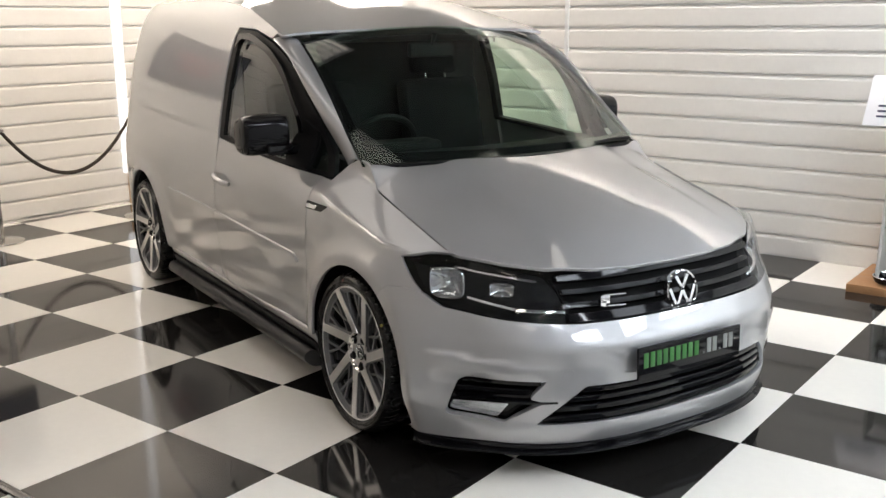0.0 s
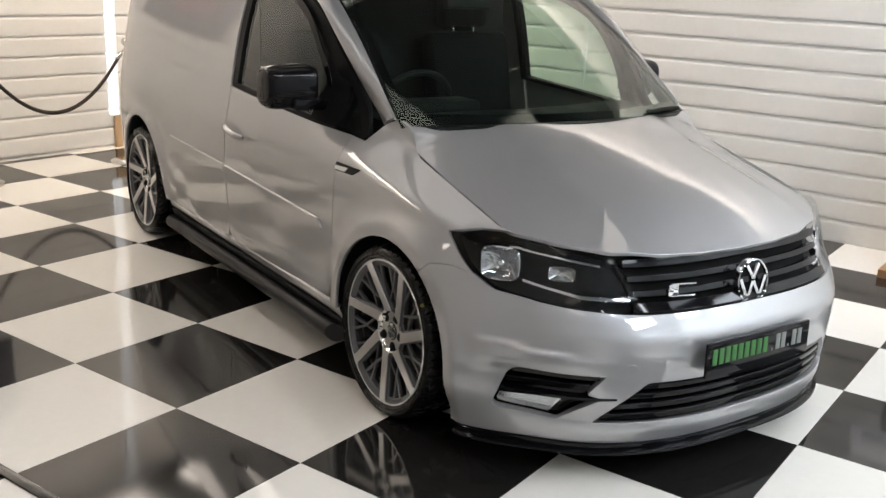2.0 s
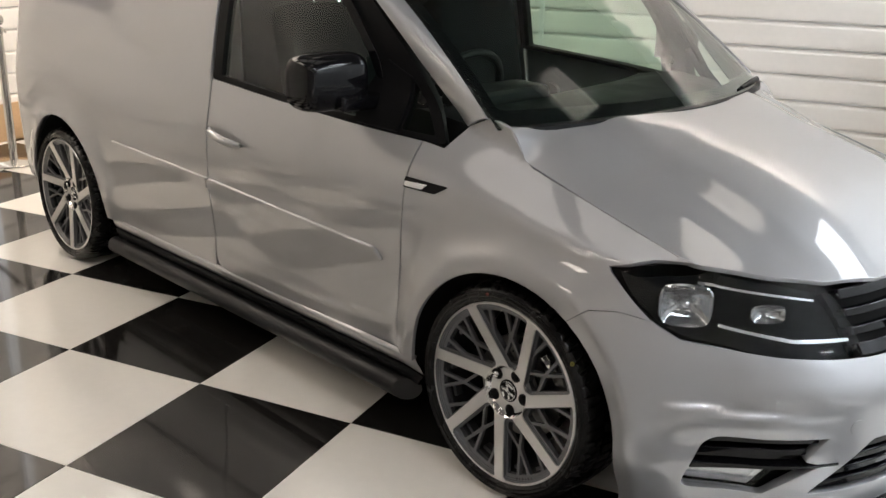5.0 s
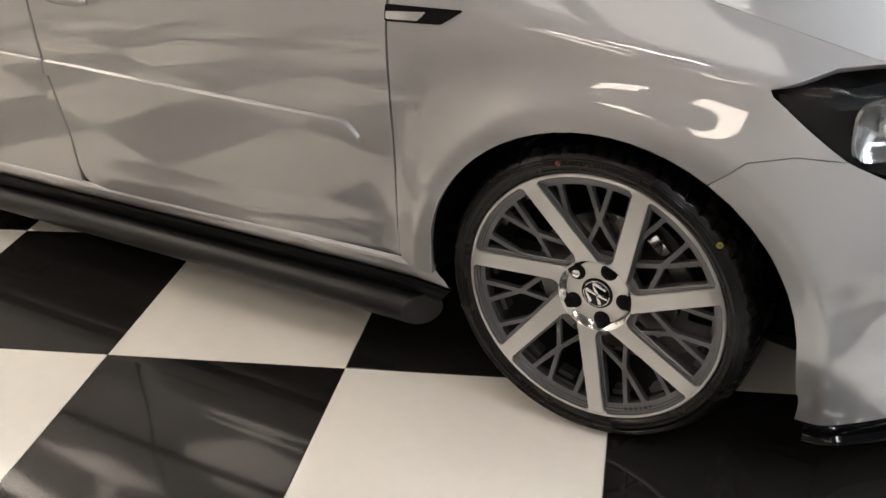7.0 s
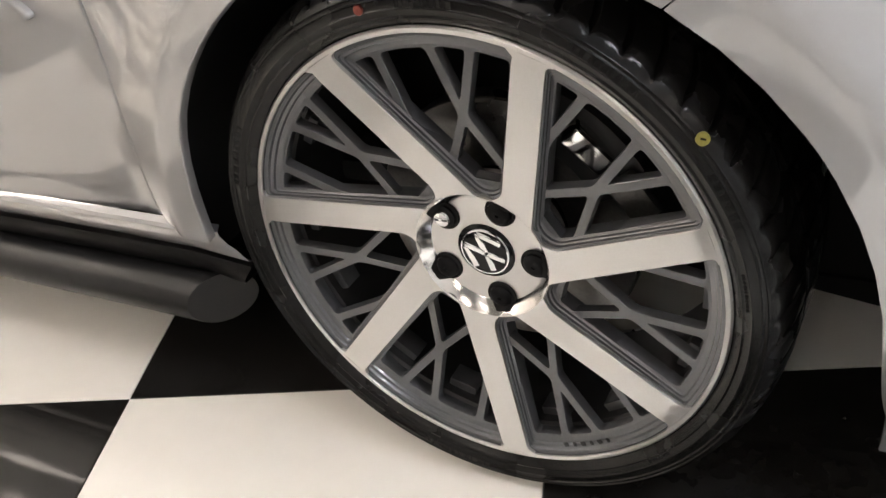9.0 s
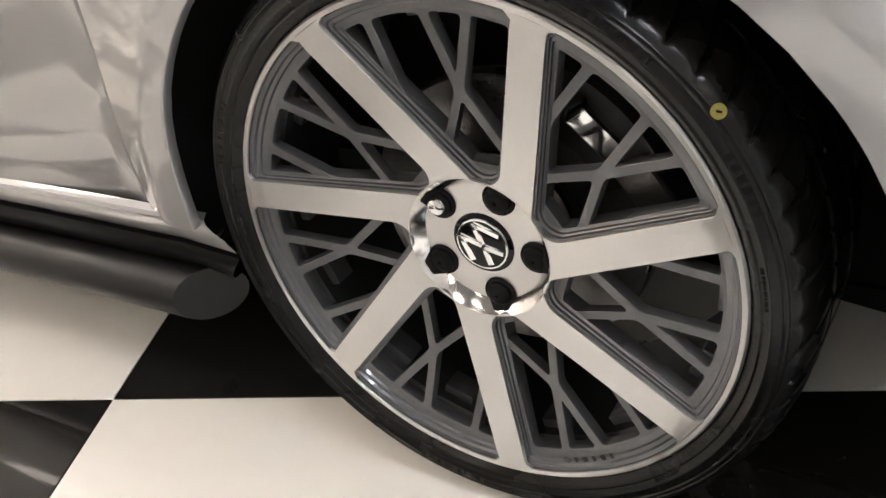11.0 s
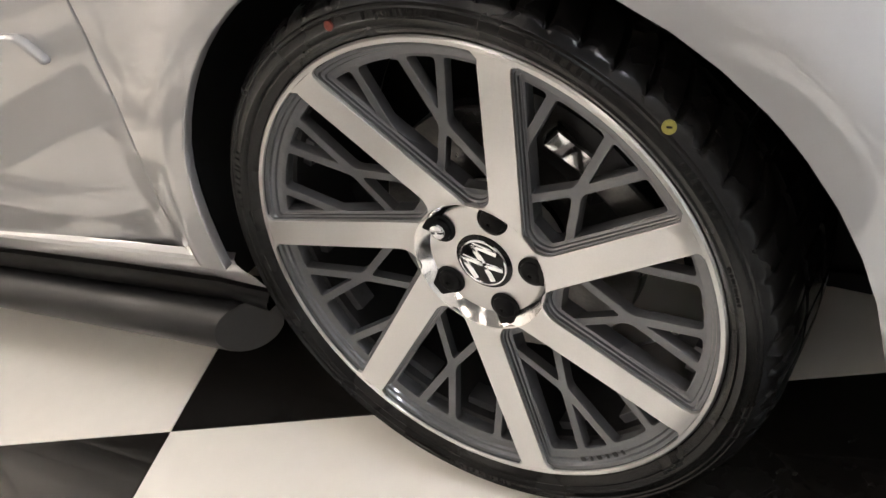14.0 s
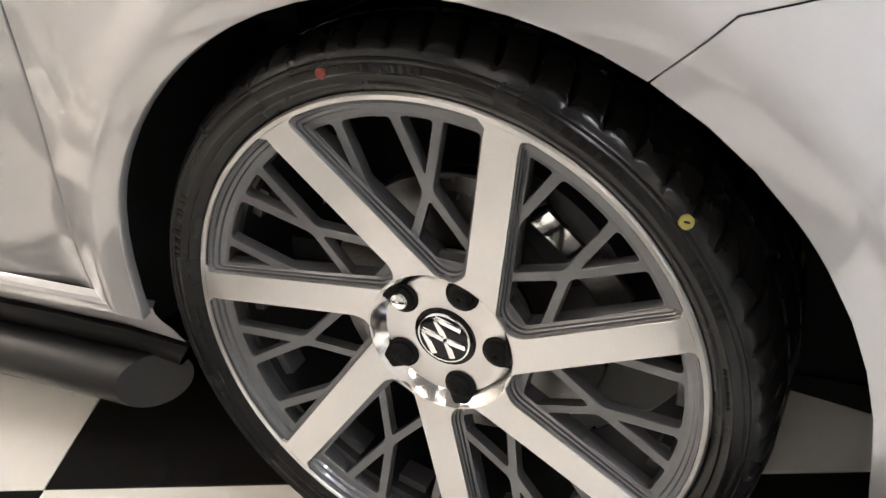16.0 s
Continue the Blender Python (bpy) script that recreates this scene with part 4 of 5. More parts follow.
    for v in bm.verts:                                # flattened where it stands
        v.co.y = max(v.co.y, -HUB + 0.0005 - math.tan(radians(lean)) * v.co.z)
    part("tyre", bm, RUBBER, wheel, "black low-profile tyre with raised sidewall ribs")
    if sgn < 0 and x == FW:
        for r, a, rr, mat, lab in ((0.2905, 36.2, 0.0058, MARK_YELLOW, "yellow paint dot on the tyre"), (0.2775, 102.5, 0.0050, MARK_RED, "red paint dot on the tyre")):
            bm = bmesh.new()
            t = radians(a)
            tip = pose(r * math.cos(t), r * math.sin(t), 0.0052 if a < 90 else 0.0075) @ Matrix.Rotation(t, 4, "Z") @ pose(0, 0, 0, 0, 30 if a < 90 else 0, 0)
            lathe(bm, [(0.0003, 0.0008), (rr * 0.9, 0.0008), (rr, 0.0), (rr, -0.003)], 20, tip)
            part("paint_dot", bm, mat, wheel, lab)
            if a < 90:
                bm = bmesh.new()
                box(bm, (0.0016, 0.0045, 0.0012), (0, 0, 0.0010), 0.0003, tip @ pose(0, 0, 0, 0, 0, 40), 1)
                part("dot_mark", bm, RUBBER, wheel, "dark stroke on the dot")
    # raised lettering on the sidewall, as plain blocks
    bm = bmesh.new()
    rnd = random.Random(5)
    for start, count, r, tall in ((20, 6, 0.2780, 0.0075), (48, 9, 0.2780, 0.0075), (84, 7, 0.2780, 0.0075), (2, 12, 0.2695, 0.0030), (150, 9, 0.2780, 0.0075), (205, 8, 0.2695, 0.0035), (250, 10, 0.2780, 0.0075), (310, 8, 0.2695, 0.0035)):
        a = start
        for k in range(count):
            wide = rnd.uniform(0.35, 0.9) * tall
            t = radians(a)
            box(bm, (tall, wide, 0.0012), (0, 0, 0), 0.0003, pose(r * math.cos(t), r * math.sin(t), 0.0066 if r > 0.275 else 0.0062) @ Matrix.Rotation(t, 4, "Z"), 1)
            a += math.degrees((wide + 0.5 * tall) / r)
    tagged(part("sidewall_mark", bm, RUBBER, wheel, "raised plain mark on the sidewall"), kind="stuff")
    return wheel


def emblem_bars(host, r, z, w, h, m):
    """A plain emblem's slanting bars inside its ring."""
    for x0, y0, x1, y1 in ((-0.93, 0.22, -0.45, -0.85), (-0.45, -0.85, -0.02, 0.02), (0.02, 0.02, 0.45, -0.85), (0.45, -0.85, 0.93, 0.22), (-0.44, 0.86, -0.02, 0.16), (0.02, 0.16, 0.44, 0.86)):
        a, b = Vector((x0, y0)) * r, Vector((x1, y1)) * r
        d = (b - a).normalized()
        nrm = Vector((-d.y, d.x)) * w * 0.5
        bm = bmesh.new()
        extrude_outline(bm, [tuple(v) for v in (a - nrm, b - nrm, b + nrm, a + nrm)], m @ pose(0, 0, z), h, h * 0.3)
        part("emblem_bar", bm, CHROME, host)


floor = build_room()
van = thing("van", "silver metallic panel van with black trim, parked on the tiles", "van")
build_body(van)
build_light_block_tray(van)
for x in (FW, RW):
    for sgn in (-1, 1):
        build_wheel(van, x, sgn)



# ---- the van's fittings ----
def flip_y(bm, sgn):
    if sgn > 0:
        for v in bm.verts:
            v.co.y = -v.co.y
    return bm


FORWARD = Matrix.Rotation(radians(90), 4, "Y")       # turns a lathe's axis to the van's nose


def build_headlamp(van, sgn):
    f = (lambda p: p) if sgn < 0 else flip
    out = lamp_outline()
    lamp = panel("headlight", body, f(out), TRIM_BLACK, van, "black headlight with clear cover", off=-0.058, depth=0.01)
    panel("lens_cover", body, f(out), CLEAR, lamp, "clear polycarbonate lens cover", off=-0.001, depth=0.004)
    # main reflector: a bright faceted pocket with its bulb, and a smaller one inboard
    q0, q1 = qx(0.285, 0.73), qy(-0.435, 0.575)
    along = lambda k: q0 + (q1 - q0) * k
    for k, z, w, h, depth in ((0.310, 0.662, 0.060, 0.052, 0.036), (0.640, 0.652, 0.040, 0.022, 0.020)):
        p = body(along(k), z)
        d = (p - Vector((-0.1, 0, z))).normalized()
        m = Matrix.Translation(p - d * 0.020) @ d.to_track_quat("Z", "Y").to_matrix().to_4x4()
        bm = bmesh.new()
        rings = []
        for u in (1.06, 1.0, 0.94, 0.86, 0.70, 0.45, 0.16):
            ring = []
            for i in range(36):
                a = 2 * math.pi * i / 36
                c, e = math.cos(a), math.sin(a)
                step = 1 - 0.03 * (i % 6 == 0) * (u < 1)
                ring.append(bm.verts.new(m @ Vector((w * u * step * math.copysign(abs(c) ** 0.55, c), h * u * step * math.copysign(abs(e) ** 0.55, e), -depth * (1 - u * u) if u <= 1 else -0.004))))
            rings.append(ring)
        for a, b in zip(rings, rings[1:]):
            for i in range(36):
                bm.faces.new((a[i], a[(i + 1) % 36], b[(i + 1) % 36], b[i]))
        bm.faces.new(rings[-1])
        part("reflector", flip_y(bm, sgn), DIM_CHROME, lamp, "chrome reflector bowl")
        bm = bmesh.new()
        bmesh.ops.create_uvsphere(bm, u_segments=14, v_segments=8, radius=0.26 * h, matrix=m @ pose(0, 0, -depth * 0.55))
        part("bulb", flip_y(bm, sgn), CHROME, lamp, "silvered bulb cap")
    low = [(along(0.43), 0.626), (along(0.56), 0.612), (along(0.72), 0.594), (along(0.97), 0.588), (along(0.97), 0.594), (along(0.72), 0.601), (along(0.56), 0.619), (along(0.43), 0.633)]
    panel("light_bar", body, f(low), CHROME, lamp, "thin chrome light bar", off=-0.020, depth=0.012)
    up = [(along(k), z) for k, z in ((0.36, 0.724), (0.50, 0.715), (0.65, 0.703), (0.85, 0.683))]
    up += [(a, b + 0.005) for a, b in reversed(up)]
    panel("light_bar", body, f(up), CHROME, lamp, "thin chrome light bar", off=-0.014, depth=0.008)


def build_fog(van, sgn):
    f = (lambda p: p) if sgn < 0 else flip
    cup = rounded(side([(0.500, 0.215), (0.537, 0.356), (0.560, 0.378)]) + [(qy(y, z), z) for y, z in ((-0.53, 0.371), (-0.565, 0.302), (-0.525, 0.288), (-0.618, 0.202))], 0.01)
    fog = panel("fog_light", body, f(cup), GLOSS_BLACK, van, "black fog light insert with two slats", off=-0.045, depth=0.01)
    for z, a, b in ((0.351, -0.730, -0.555), (0.320, -0.742, -0.575)):
        sl = [(qy(y, z), z - 0.007) for y in np.linspace(a, b, 8)] + [(qy(y, z), z + 0.007) for y in np.linspace(b, a, 8)]
        panel("slat", body, f(sl), GLOSS_BLACK, fog, off=-0.014, depth=0.025, edge=0.004)
    sl = [(qy(-0.735, 0.285), 0.281), (qy(-0.50, 0.29), 0.286), (qy(-0.50, 0.29), 0.291), (qy(-0.735, 0.293), 0.293)]
    panel("slat", body, f(sl), GLOSS_BLACK, fog, off=0.003, depth=0.03)
    ln = rounded([(qx(0.518, 0.225), 0.228), (qx(0.535, 0.28), 0.280), (qy(-0.625, 0.272), 0.270), (qy(-0.645, 0.218), 0.216)], 0.01)
    panel("lens_back", body, f(ln), DIM_CHROME, fog, "silvered fog lamp back", off=-0.036, depth=0.004)
    panel("lens", body, f(ln), CLEAR, fog, "clear fog lens", off=-0.012, depth=0.003)
    for y, z in ((-0.72, 0.252), (-0.68, 0.247)):
        bm = bmesh.new()
        p = body(qy(y, z), z)
        lathe(bm, [(0.003, -0.02), (0.012, -0.016), (0.02, -0.004), (0.022, 0.0)], 16, Matrix.Translation(p + Vector((-0.03, 0.022, 0))) @ pose(0, 0, 0, 0, 0, -42) @ FORWARD)
        part("reflector", flip_y(bm, sgn), CHROME, fog, "small chrome fog reflector")


def build_mirror(van, sgn):
    bm = bmesh.new()
    prof = [(-0.03, 0.30), (0.0, 0.62), (0.05, 0.77), (0.13, 0.88), (0.25, 0.95), (0.55, 1.0), (0.85, 0.97), (1.0, 0.90)]
    rings = []
    for d, k in prof:                                # from the nose of the shell to its glass side
        ring = []
        for i in range(56):
            a = 2 * math.pi * i / 56
            c, e = math.cos(a), math.sin(a)
            y = 0.097 * math.copysign(abs(c) ** 0.42, c) * (0.75 + 0.25 * k)
            z = 0.084 * math.copysign(abs(e) ** 0.42, e) * k
            ring.append(bm.verts.new((-0.615 - 0.115 * d + 0.018 * (y / 0.097), -0.918 + y, 1.072 + z + 0.006 * y / 0.097)))
        rings.append(ring)
    for a, b in zip(rings, rings[1:]):
        for i in range(56):
            bm.faces.new((a[i], a[(i + 1) % 56], b[(i + 1) % 56], b[i]))
    bm.faces.new(rings[0])
    mirror = part("door_mirror", flip_y(bm, sgn), GLOSS_BLACK, van, "gloss black door mirror on an arm")
    bm = bmesh.new()
    box(bm, (0.006, 0.165, 0.135), (-0.728, -0.918, 1.072), 0.002)
    part("mirror_glass", flip_y(bm, sgn), CHROME, mirror, "mirror glass")
    bm = bmesh.new()
    box(bm, (0.062, 0.155, 0.046), (-0.625, -0.85, 1.012), 0.014, None, 3)
    part("arm", flip_y(bm, sgn), GLOSS_BLACK, mirror, "gloss black mirror arm")
    tri = [(-0.505, 0.935), (-0.665, 0.945), (-0.665, 1.02), (-0.60, 1.13), (-0.505, 1.085)]
    f = (lambda p: p) if sgn < 0 else flip
    panel("mirror_base", body, f(rounded(side(tri), 0.008)), TRIM_BLACK, mirror, "matt black mirror base plate", off=0.012, depth=0.02, edge=0.004)


def build_details(van):
    for sgn in (-1, 1):
        f = (lambda p: p) if sgn < 0 else flip
        build_headlamp(van, sgn)
        build_fog(van, sgn)
        build_mirror(van, sgn)
        # indicator trim behind the front wheel
        rp = rounded(side([(-0.421, 0.797), (-0.421, 0.826), (-0.262, 0.822), (-0.305, 0.797)]), 0.005)
        trim = panel("wing_indicator", body, f(rp), GLOSS_BLACK, van, "black wing trim with clear indicator", off=0.004, depth=0.012)
        panel("indicator_lens", body, f(rounded(side([(-0.417, 0.801), (-0.417, 0.814), (-0.335, 0.816), (-0.352, 0.801)]), 0.003)), CHROME, trim, "clear silver indicator lens", off=0.007, depth=0.004)
        # door handle over its cup
        cup = panel("handle_cup", body, f(rounded(side([(-1.335, 0.775), (-1.345, 0.81), (-1.30, 0.833), (-1.25, 0.815), (-1.245, 0.775), (-1.29, 0.755)]), 0.03, 6)), SILVER, van, "round silver recess behind the door handle", off=0.001, depth=0.02)
        bm = bmesh.new()
        pts = []
        for k in range(9):
            u = k / 8
            p = body(f([(qx(-1.395 + 0.19 * u, 0.815 - 0.028 * u), 0)])[0][0], 0.815 - 0.028 * u)
            pts.append(p + Vector((0, sgn * (0.012 + 0.026 * math.sin(math.pi * u) ** 0.6), 0)))
        tube(bm, pts, [0.008, 0.0125, 0.0135, 0.0135, 0.0135, 0.0135, 0.0135, 0.0125, 0.009], 12)
        part("door_handle", bm, SILVER, van, "silver pull handle on the door")
        # tubular side bar with a slanting cut at its front end
        bm = bmesh.new()
        rings = []
        for x, r, shear in ((-2.30, 0.036, 0.0), (-2.2, 0.036, 0), (-1.3, 0.036, 0), (-0.6, 0.036, 0), (-0.412, 0.036, 0.85)):
            rings.append([bm.verts.new((x + shear * (r * math.cos(2 * math.pi * k / 24)), -0.838 + r * math.cos(2 * math.pi * k / 24), 0.158 + r * math.sin(2 * math.pi * k / 24))) for k in range(24)])
        for a, b in zip(rings, rings[1:]):
            for k in range(24):
                bm.faces.new((a[k], a[(k + 1) % 24], b[(k + 1) % 24], b[k]))
        bm.faces.new(rings[-1])
        bm.faces.new(rings[0])
        part("side_bar", flip_y(bm, sgn), BAR_BLACK, van, "satin black tubular side bar under the doors")
        for x in (-2.0, -1.3, -0.65):
            bm = bmesh.new()
            box(bm, (0.05, 0.16, 0.03), (x, -0.765, 0.176), 0.006)
            part("side_bar_bracket", flip_y(bm, sgn), DARK, van, "black side bar bracket")
        # rolled silver sill with a black plastic cover under it
        for name, mat, lab, prof in (("sill", SILVER, "rolled silver sill under the doors", ((0.848, 0.290), (0.8565, 0.2855), (0.8585, 0.2805), (0.8565, 0.270), (0.8510, 0.257), (0.8440, 0.2455), (0.835, 0.240))), ("sill_cover", TRIM_BLACK, "black plastic sill edge", ((0.835, 0.2405), (0.846, 0.2395), (0.848, 0.234), (0.846, 0.222), (0.838, 0.205), (0.826, 0.190), (0.76, 0.180)))):
            bm = bmesh.new()
            rings = []
            for x in (-2.262, -2.0, -1.5, -1.0, -0.6, -0.42, -0.338):
                front = smooth(-0.45, -0.338, x)
                rings.append([bm.verts.new((x + (min((0.28 - z) * 0.5 - 0.014, 0.008) - 0.9 * max(0, 0.240 - z)) * front * (x > -0.34), -y, z - 0.010 * front * (z < 0.25))) for y, z in prof])
            for a, b in zip(rings, rings[1:]):
                for k in range(len(prof) - 1):
                    bm.faces.new((a[k], a[k + 1], b[k + 1], b[k]))
            part(name, flip_y(bm, sgn), mat, van, lab)
    # emblem on the grille, small badge, plate, towing cover, wiper
    bm = bmesh.new()
    m = pose(0.812, 0, 0.606, 0, 0, 0) @ pose(0, 0, 0, 0, -8, 0) @ FORWARD
    m = m @ Matrix.Rotation(radians(90), 4, "Z")
    lathe(bm, [(0.0655, 0.0), (0.0665, 0.006), (0.070, 0.009), (0.0735, 0.006), (0.0745, -0.012)], 48, m)
    emblem_bars(part("emblem", bm, CHROME, van, "round chrome emblem on the grille"), 0.064, 0.0, 0.0125, 0.007, m)
    bm = bmesh.new()
    p = body(qy(-0.305, 0.61), 0.61)
    mm = Matrix.Translation(p + Vector((0.006, 0, 0))) @ pose(0, 0, 0, 0, 0, -16)
    box(bm, (0.006, 0.034, 0.038), (0, -0.012, 0.0), 0.003, mm @ Matrix.Shear("XY", 4, (0, 0)))
    box(bm, (0.005, 0.085, 0.005), (0, 0.022, 0.020), 0.0015, mm)
    box(bm, (0.005, 0.085, 0.005), (0, 0.022, -0.018), 0.0015, mm)
    part("badge", bm, CHROME, van, "small chrome badge on the grille")
    bm = bmesh.new()
    m = pose(0.892, -0.026, 0.410, 0, -2, 0)
    box(bm, (0.012, 0.49, 0.112), (0, 0, 0), 0.004, m)
    plate = part("number_plate", bm, GLOSS_BLACK, van, "black show plate with green and grey marks")
    for k in range(9):
        bm = bmesh.new()
        box(bm, (0.002, 0.021, 0.052), (0.0068, -0.213 + 0.0295 * k, 0.010), 0.001, m)
        part("mark", bm, MARK_GREEN, plate, "green bar")
    for k, w in enumerate((0.006, 0.021, 0.021, 0.006, 0.021, 0.021)):
        bm = bmesh.new()
        box(bm, (0.002, w, 0.052 if w > 0.01 else 0.008), (0.0068, 0.058 + 0.027 * k, 0.010 if w > 0.01 else -0.012), 0.001, m)
        part("mark", bm, MARK_GREY, plate, "grey bar")
    q = qy(-0.478, 0.386)
    ring = [(q + 0.021 * math.cos(2 * math.pi * k / 32), 0.386 + 0.0195 * math.sin(2 * math.pi * k / 32)) for k in range(32)]
    panel("towing_eye_cover", body, ring, SILVER, van, "round silver towing eye cover", off=0.0012, depth=0.004, edge=0.001, step=0.006)
    for a, b in (((-0.160, 0.640, 1.000), (-0.065, 0.36, 1.010)),):
        bm = bmesh.new()
        tube(bm, [a, tuple((Vector(a) + Vector(b)) / 2 + Vector((0.004, 0, 0.004))), b], [0.010, 0.008, 0.005], 8)
        part("wiper", bm, TRIM_BLACK, van, "black windscreen wiper")
    bm = bmesh.new()
    rows = []
    for r in np.linspace(-0.93, 0.93, 25):
        p = screen(r, 0)
        rows.append([bm.verts.new(p + Vector(v)) for v in ((0.02, 0, -0.02), (0.012, 0, -0.004), (-0.012, 0, 0.000), (-0.03, 0, -0.03))])
    for a, b in zip(rows, rows[1:]):
        for i in range(3):
            bm.faces.new((a[i], a[i + 1], b[i + 1], b[i]))
    part("cowl", bm, TRIM_BLACK, van, "black cowl strip under the windscreen")


def build_cabin(van):
    bm = bmesh.new()
    prof = [(-0.12, 0.92), (-0.24, 0.970), (-0.42, 0.985), (-0.58, 0.955), (-0.64, 0.90), (-0.62, 0.78), (-0.52, 0.60), (-0.10, 0.55)]
    ends = [[bm.verts.new((x - 0.12 * (y / 0.7) ** 2, y, z)) for x, z in prof] for y in (-0.68, -0.45, 0, 0.45, 0.68)]
    for a, b in zip(ends, ends[1:]):
        for i in range(len(prof)):
            bm.faces.new((a[i], a[(i + 1) % 8], b[(i + 1) % 8], b[i]))
    bm.faces.new(ends[0][::-1])
    bm.faces.new(ends[-1])
    part("dashboard", bm, CABIN, van, "dark grey dashboard")
    bm = bmesh.new()
    box(bm, (0.16, 0.36, 0.06), (-0.52, -0.36, 0.995), 0.028, pose(0, 0, 0), 3)
    part("instrument_hood", bm, CABIN, van, "dark instrument hood")
    bm = bmesh.new()
    m = pose(-0.70, -0.36, 0.955, 0, -62, 0)
    ring = [m @ Vector((0.185 * math.cos(2 * math.pi * k / 40), 0.185 * math.sin(2 * math.pi * k / 40), 0)) for k in range(41)]
    tube(bm, ring, 0.014, 10, False)
    for a in (10, 170, 270):
        tube(bm, [m @ Vector((0.05 * math.sin(radians(a)), 0.05 * math.cos(radians(a)), -0.01)), m @ Vector((0.18 * math.sin(radians(a)), 0.18 * math.cos(radians(a)), 0))], 0.013, 8)
    lathe(bm, [(0.001, 0.012), (0.05, 0.008), (0.065, -0.01), (0.05, -0.04), (0.001, -0.05)], 20, m)
    part("steering_wheel", bm, CABIN, van, "black steering wheel")
    for y in (-0.37, 0.37):
        bm = bmesh.new()
        box(bm, (0.52, 0.50, 0.16), (-1.02, y, 0.60), 0.06, None, 4)
        seat = part("seat", bm, CLOTH, van, "dark cloth front seat")
        bm = bmesh.new()
        box(bm, (0.13, 0.47, 0.62), (0, 0, 0.31), 0.055, pose(-1.24, y, 0.62, 0, -12, 0), 4)
        part("backrest", bm, CLOTH, seat)
        bm = bmesh.new()
        box(bm, (0.10, 0.27, 0.17), (-1.40, y, 1.335), 0.045, None, 4)
        part("headrest", bm, CLOTH, seat)
        bm = bmesh.new()
        for dy in (-0.06, 0.06):
            tube(bm, [(-1.375, y + dy, 1.20), (-1.395, y + dy, 1.29)], 0.007, 8)
        part("headrest_post", bm, CHROME, seat, "chrome headrest posts")
    bm = bmesh.new()
    box(bm, (0.02, 1.36, 1.10), (-1.475, 0, 0.87), 0.004)
    part("bulkhead", bm, CABIN, van, "dark grey cabin bulkhead")
    bm = bmesh.new()
    box(bm, (1.45, 1.50, 0.03), (-0.78, 0, 0.32), 0.01)
    part("cabin_floor", bm, CABIN, van, "dark cabin floor")
    bm = bmesh.new()
    box(bm, (0.035, 0.24, 0.07), (-0.83, 0.0, 1.395), 0.016, None, 3)
    tube(bm, [(-0.82, 0, 1.42), (-0.79, 0, 1.475)], 0.012, 8)
    part("rear_view_mirror", bm, CABIN, van, "black interior mirror")
    bm = bmesh.new()
    box(bm, (0.40, 1.10, 0.02), (-1.27, 0, 1.505), 0.008)
    part("headliner", bm, CABIN, van, "dark headliner")


BAR_BLACK = vary(material("satin_black_powder", (0.008, 0.008, 0.009), 0.40, 0.0, 0.0, 0.3), 8, 0.15, 0.2, 250, 0.06)
MARK_GREEN = vary(material("green_marks", (0.03, 0.15, 0.03), 0.35), 10, 0.15, 0.2, 100)
MARK_GREY = vary(material("grey_marks", (0.20, 0.21, 0.20), 0.35), 10, 0.1, 0.2, 100)
build_details(van)
build_cabin(van)


# ---- round the van ----
ROPE = vary(material("brown_rope", (0.035, 0.024, 0.015), 0.8), 30, 0.4, 0.1, 200, 0.3)
POST_STEEL = vary(material("polished_steel", (0.62, 0.60, 0.57), 0.12, 1.0), 6, 0.05, 0.3, 150)
PAPER = vary(material("white_print", (0.80, 0.80, 0.82), 0.35), 5, 0.02, 0.2, 60)
INK = vary(material("blue_black_ink", (0.03, 0.035, 0.07), 0.4), 9, 0.2, 0.2, 90)
STAND_GREY = vary(material("grey_stand", (0.50, 0.49, 0.46), 0.4), 4, 0.05, 0.2, 90)
SHELF_GLASS = glass("shelf_glass", (0.86, 0.93, 0.90))
POSTER_DARK = vary(material("dark_poster", (0.05, 0.05, 0.07), 0.35), 4, 0.3, 0.2, 30)
POSTER_RED = vary(material("red_print", (0.30, 0.03, 0.04), 0.35), 5, 0.2, 0.2, 40)
POSTS = ((-4.53, 0.07), (-4.53, 1.28), (-4.53, -1.15))


def build_post(x, y):
    post = thing("barrier_post", "polished steel rope barrier post with ball top", "barrier post", ROOM @ pose(x, y, 0), "rope barrier posts")
    bm = bmesh.new()
    lathe(bm, [(0.0005, 0.03), (0.03, 0.03), (0.06, 0.026), (0.15, 0.020), (0.158, 0.015), (0.16, 0.006), (0.158, 0.0), (0.0005, 0.0)], 48)
    part("base", bm, POST_STEEL, post, "round polished base")
    bm = bmesh.new()
    lathe(bm, [(0.026, 0.02), (0.0255, 0.05), (0.0245, 0.06), (0.0245, 0.82), (0.028, 0.825), (0.030, 0.84), (0.030, 0.855), (0.026, 0.862), (0.018, 0.866)], 32)
    part("pole", bm, POST_STEEL, post)
    bm = bmesh.new()
    lathe(bm, [(0.018, 0.865), (0.016, 0.872), (0.024, 0.878), (0.034, 0.890), (0.038, 0.905), (0.036, 0.922), (0.027, 0.936), (0.014, 0.943), (0.0005, 0.945)], 32)
    part("ball", bm, POST_STEEL, post, "polished ball top")
    for s in (-1, 1):
        bm = bmesh.new()
        tube(bm, [(0, s * 0.028, 0.845), (0, s * 0.045, 0.84), (0, s * 0.055, 0.825)], 0.006, 8)
        part("hook", bm, POST_STEEL, post, "steel rope hook")


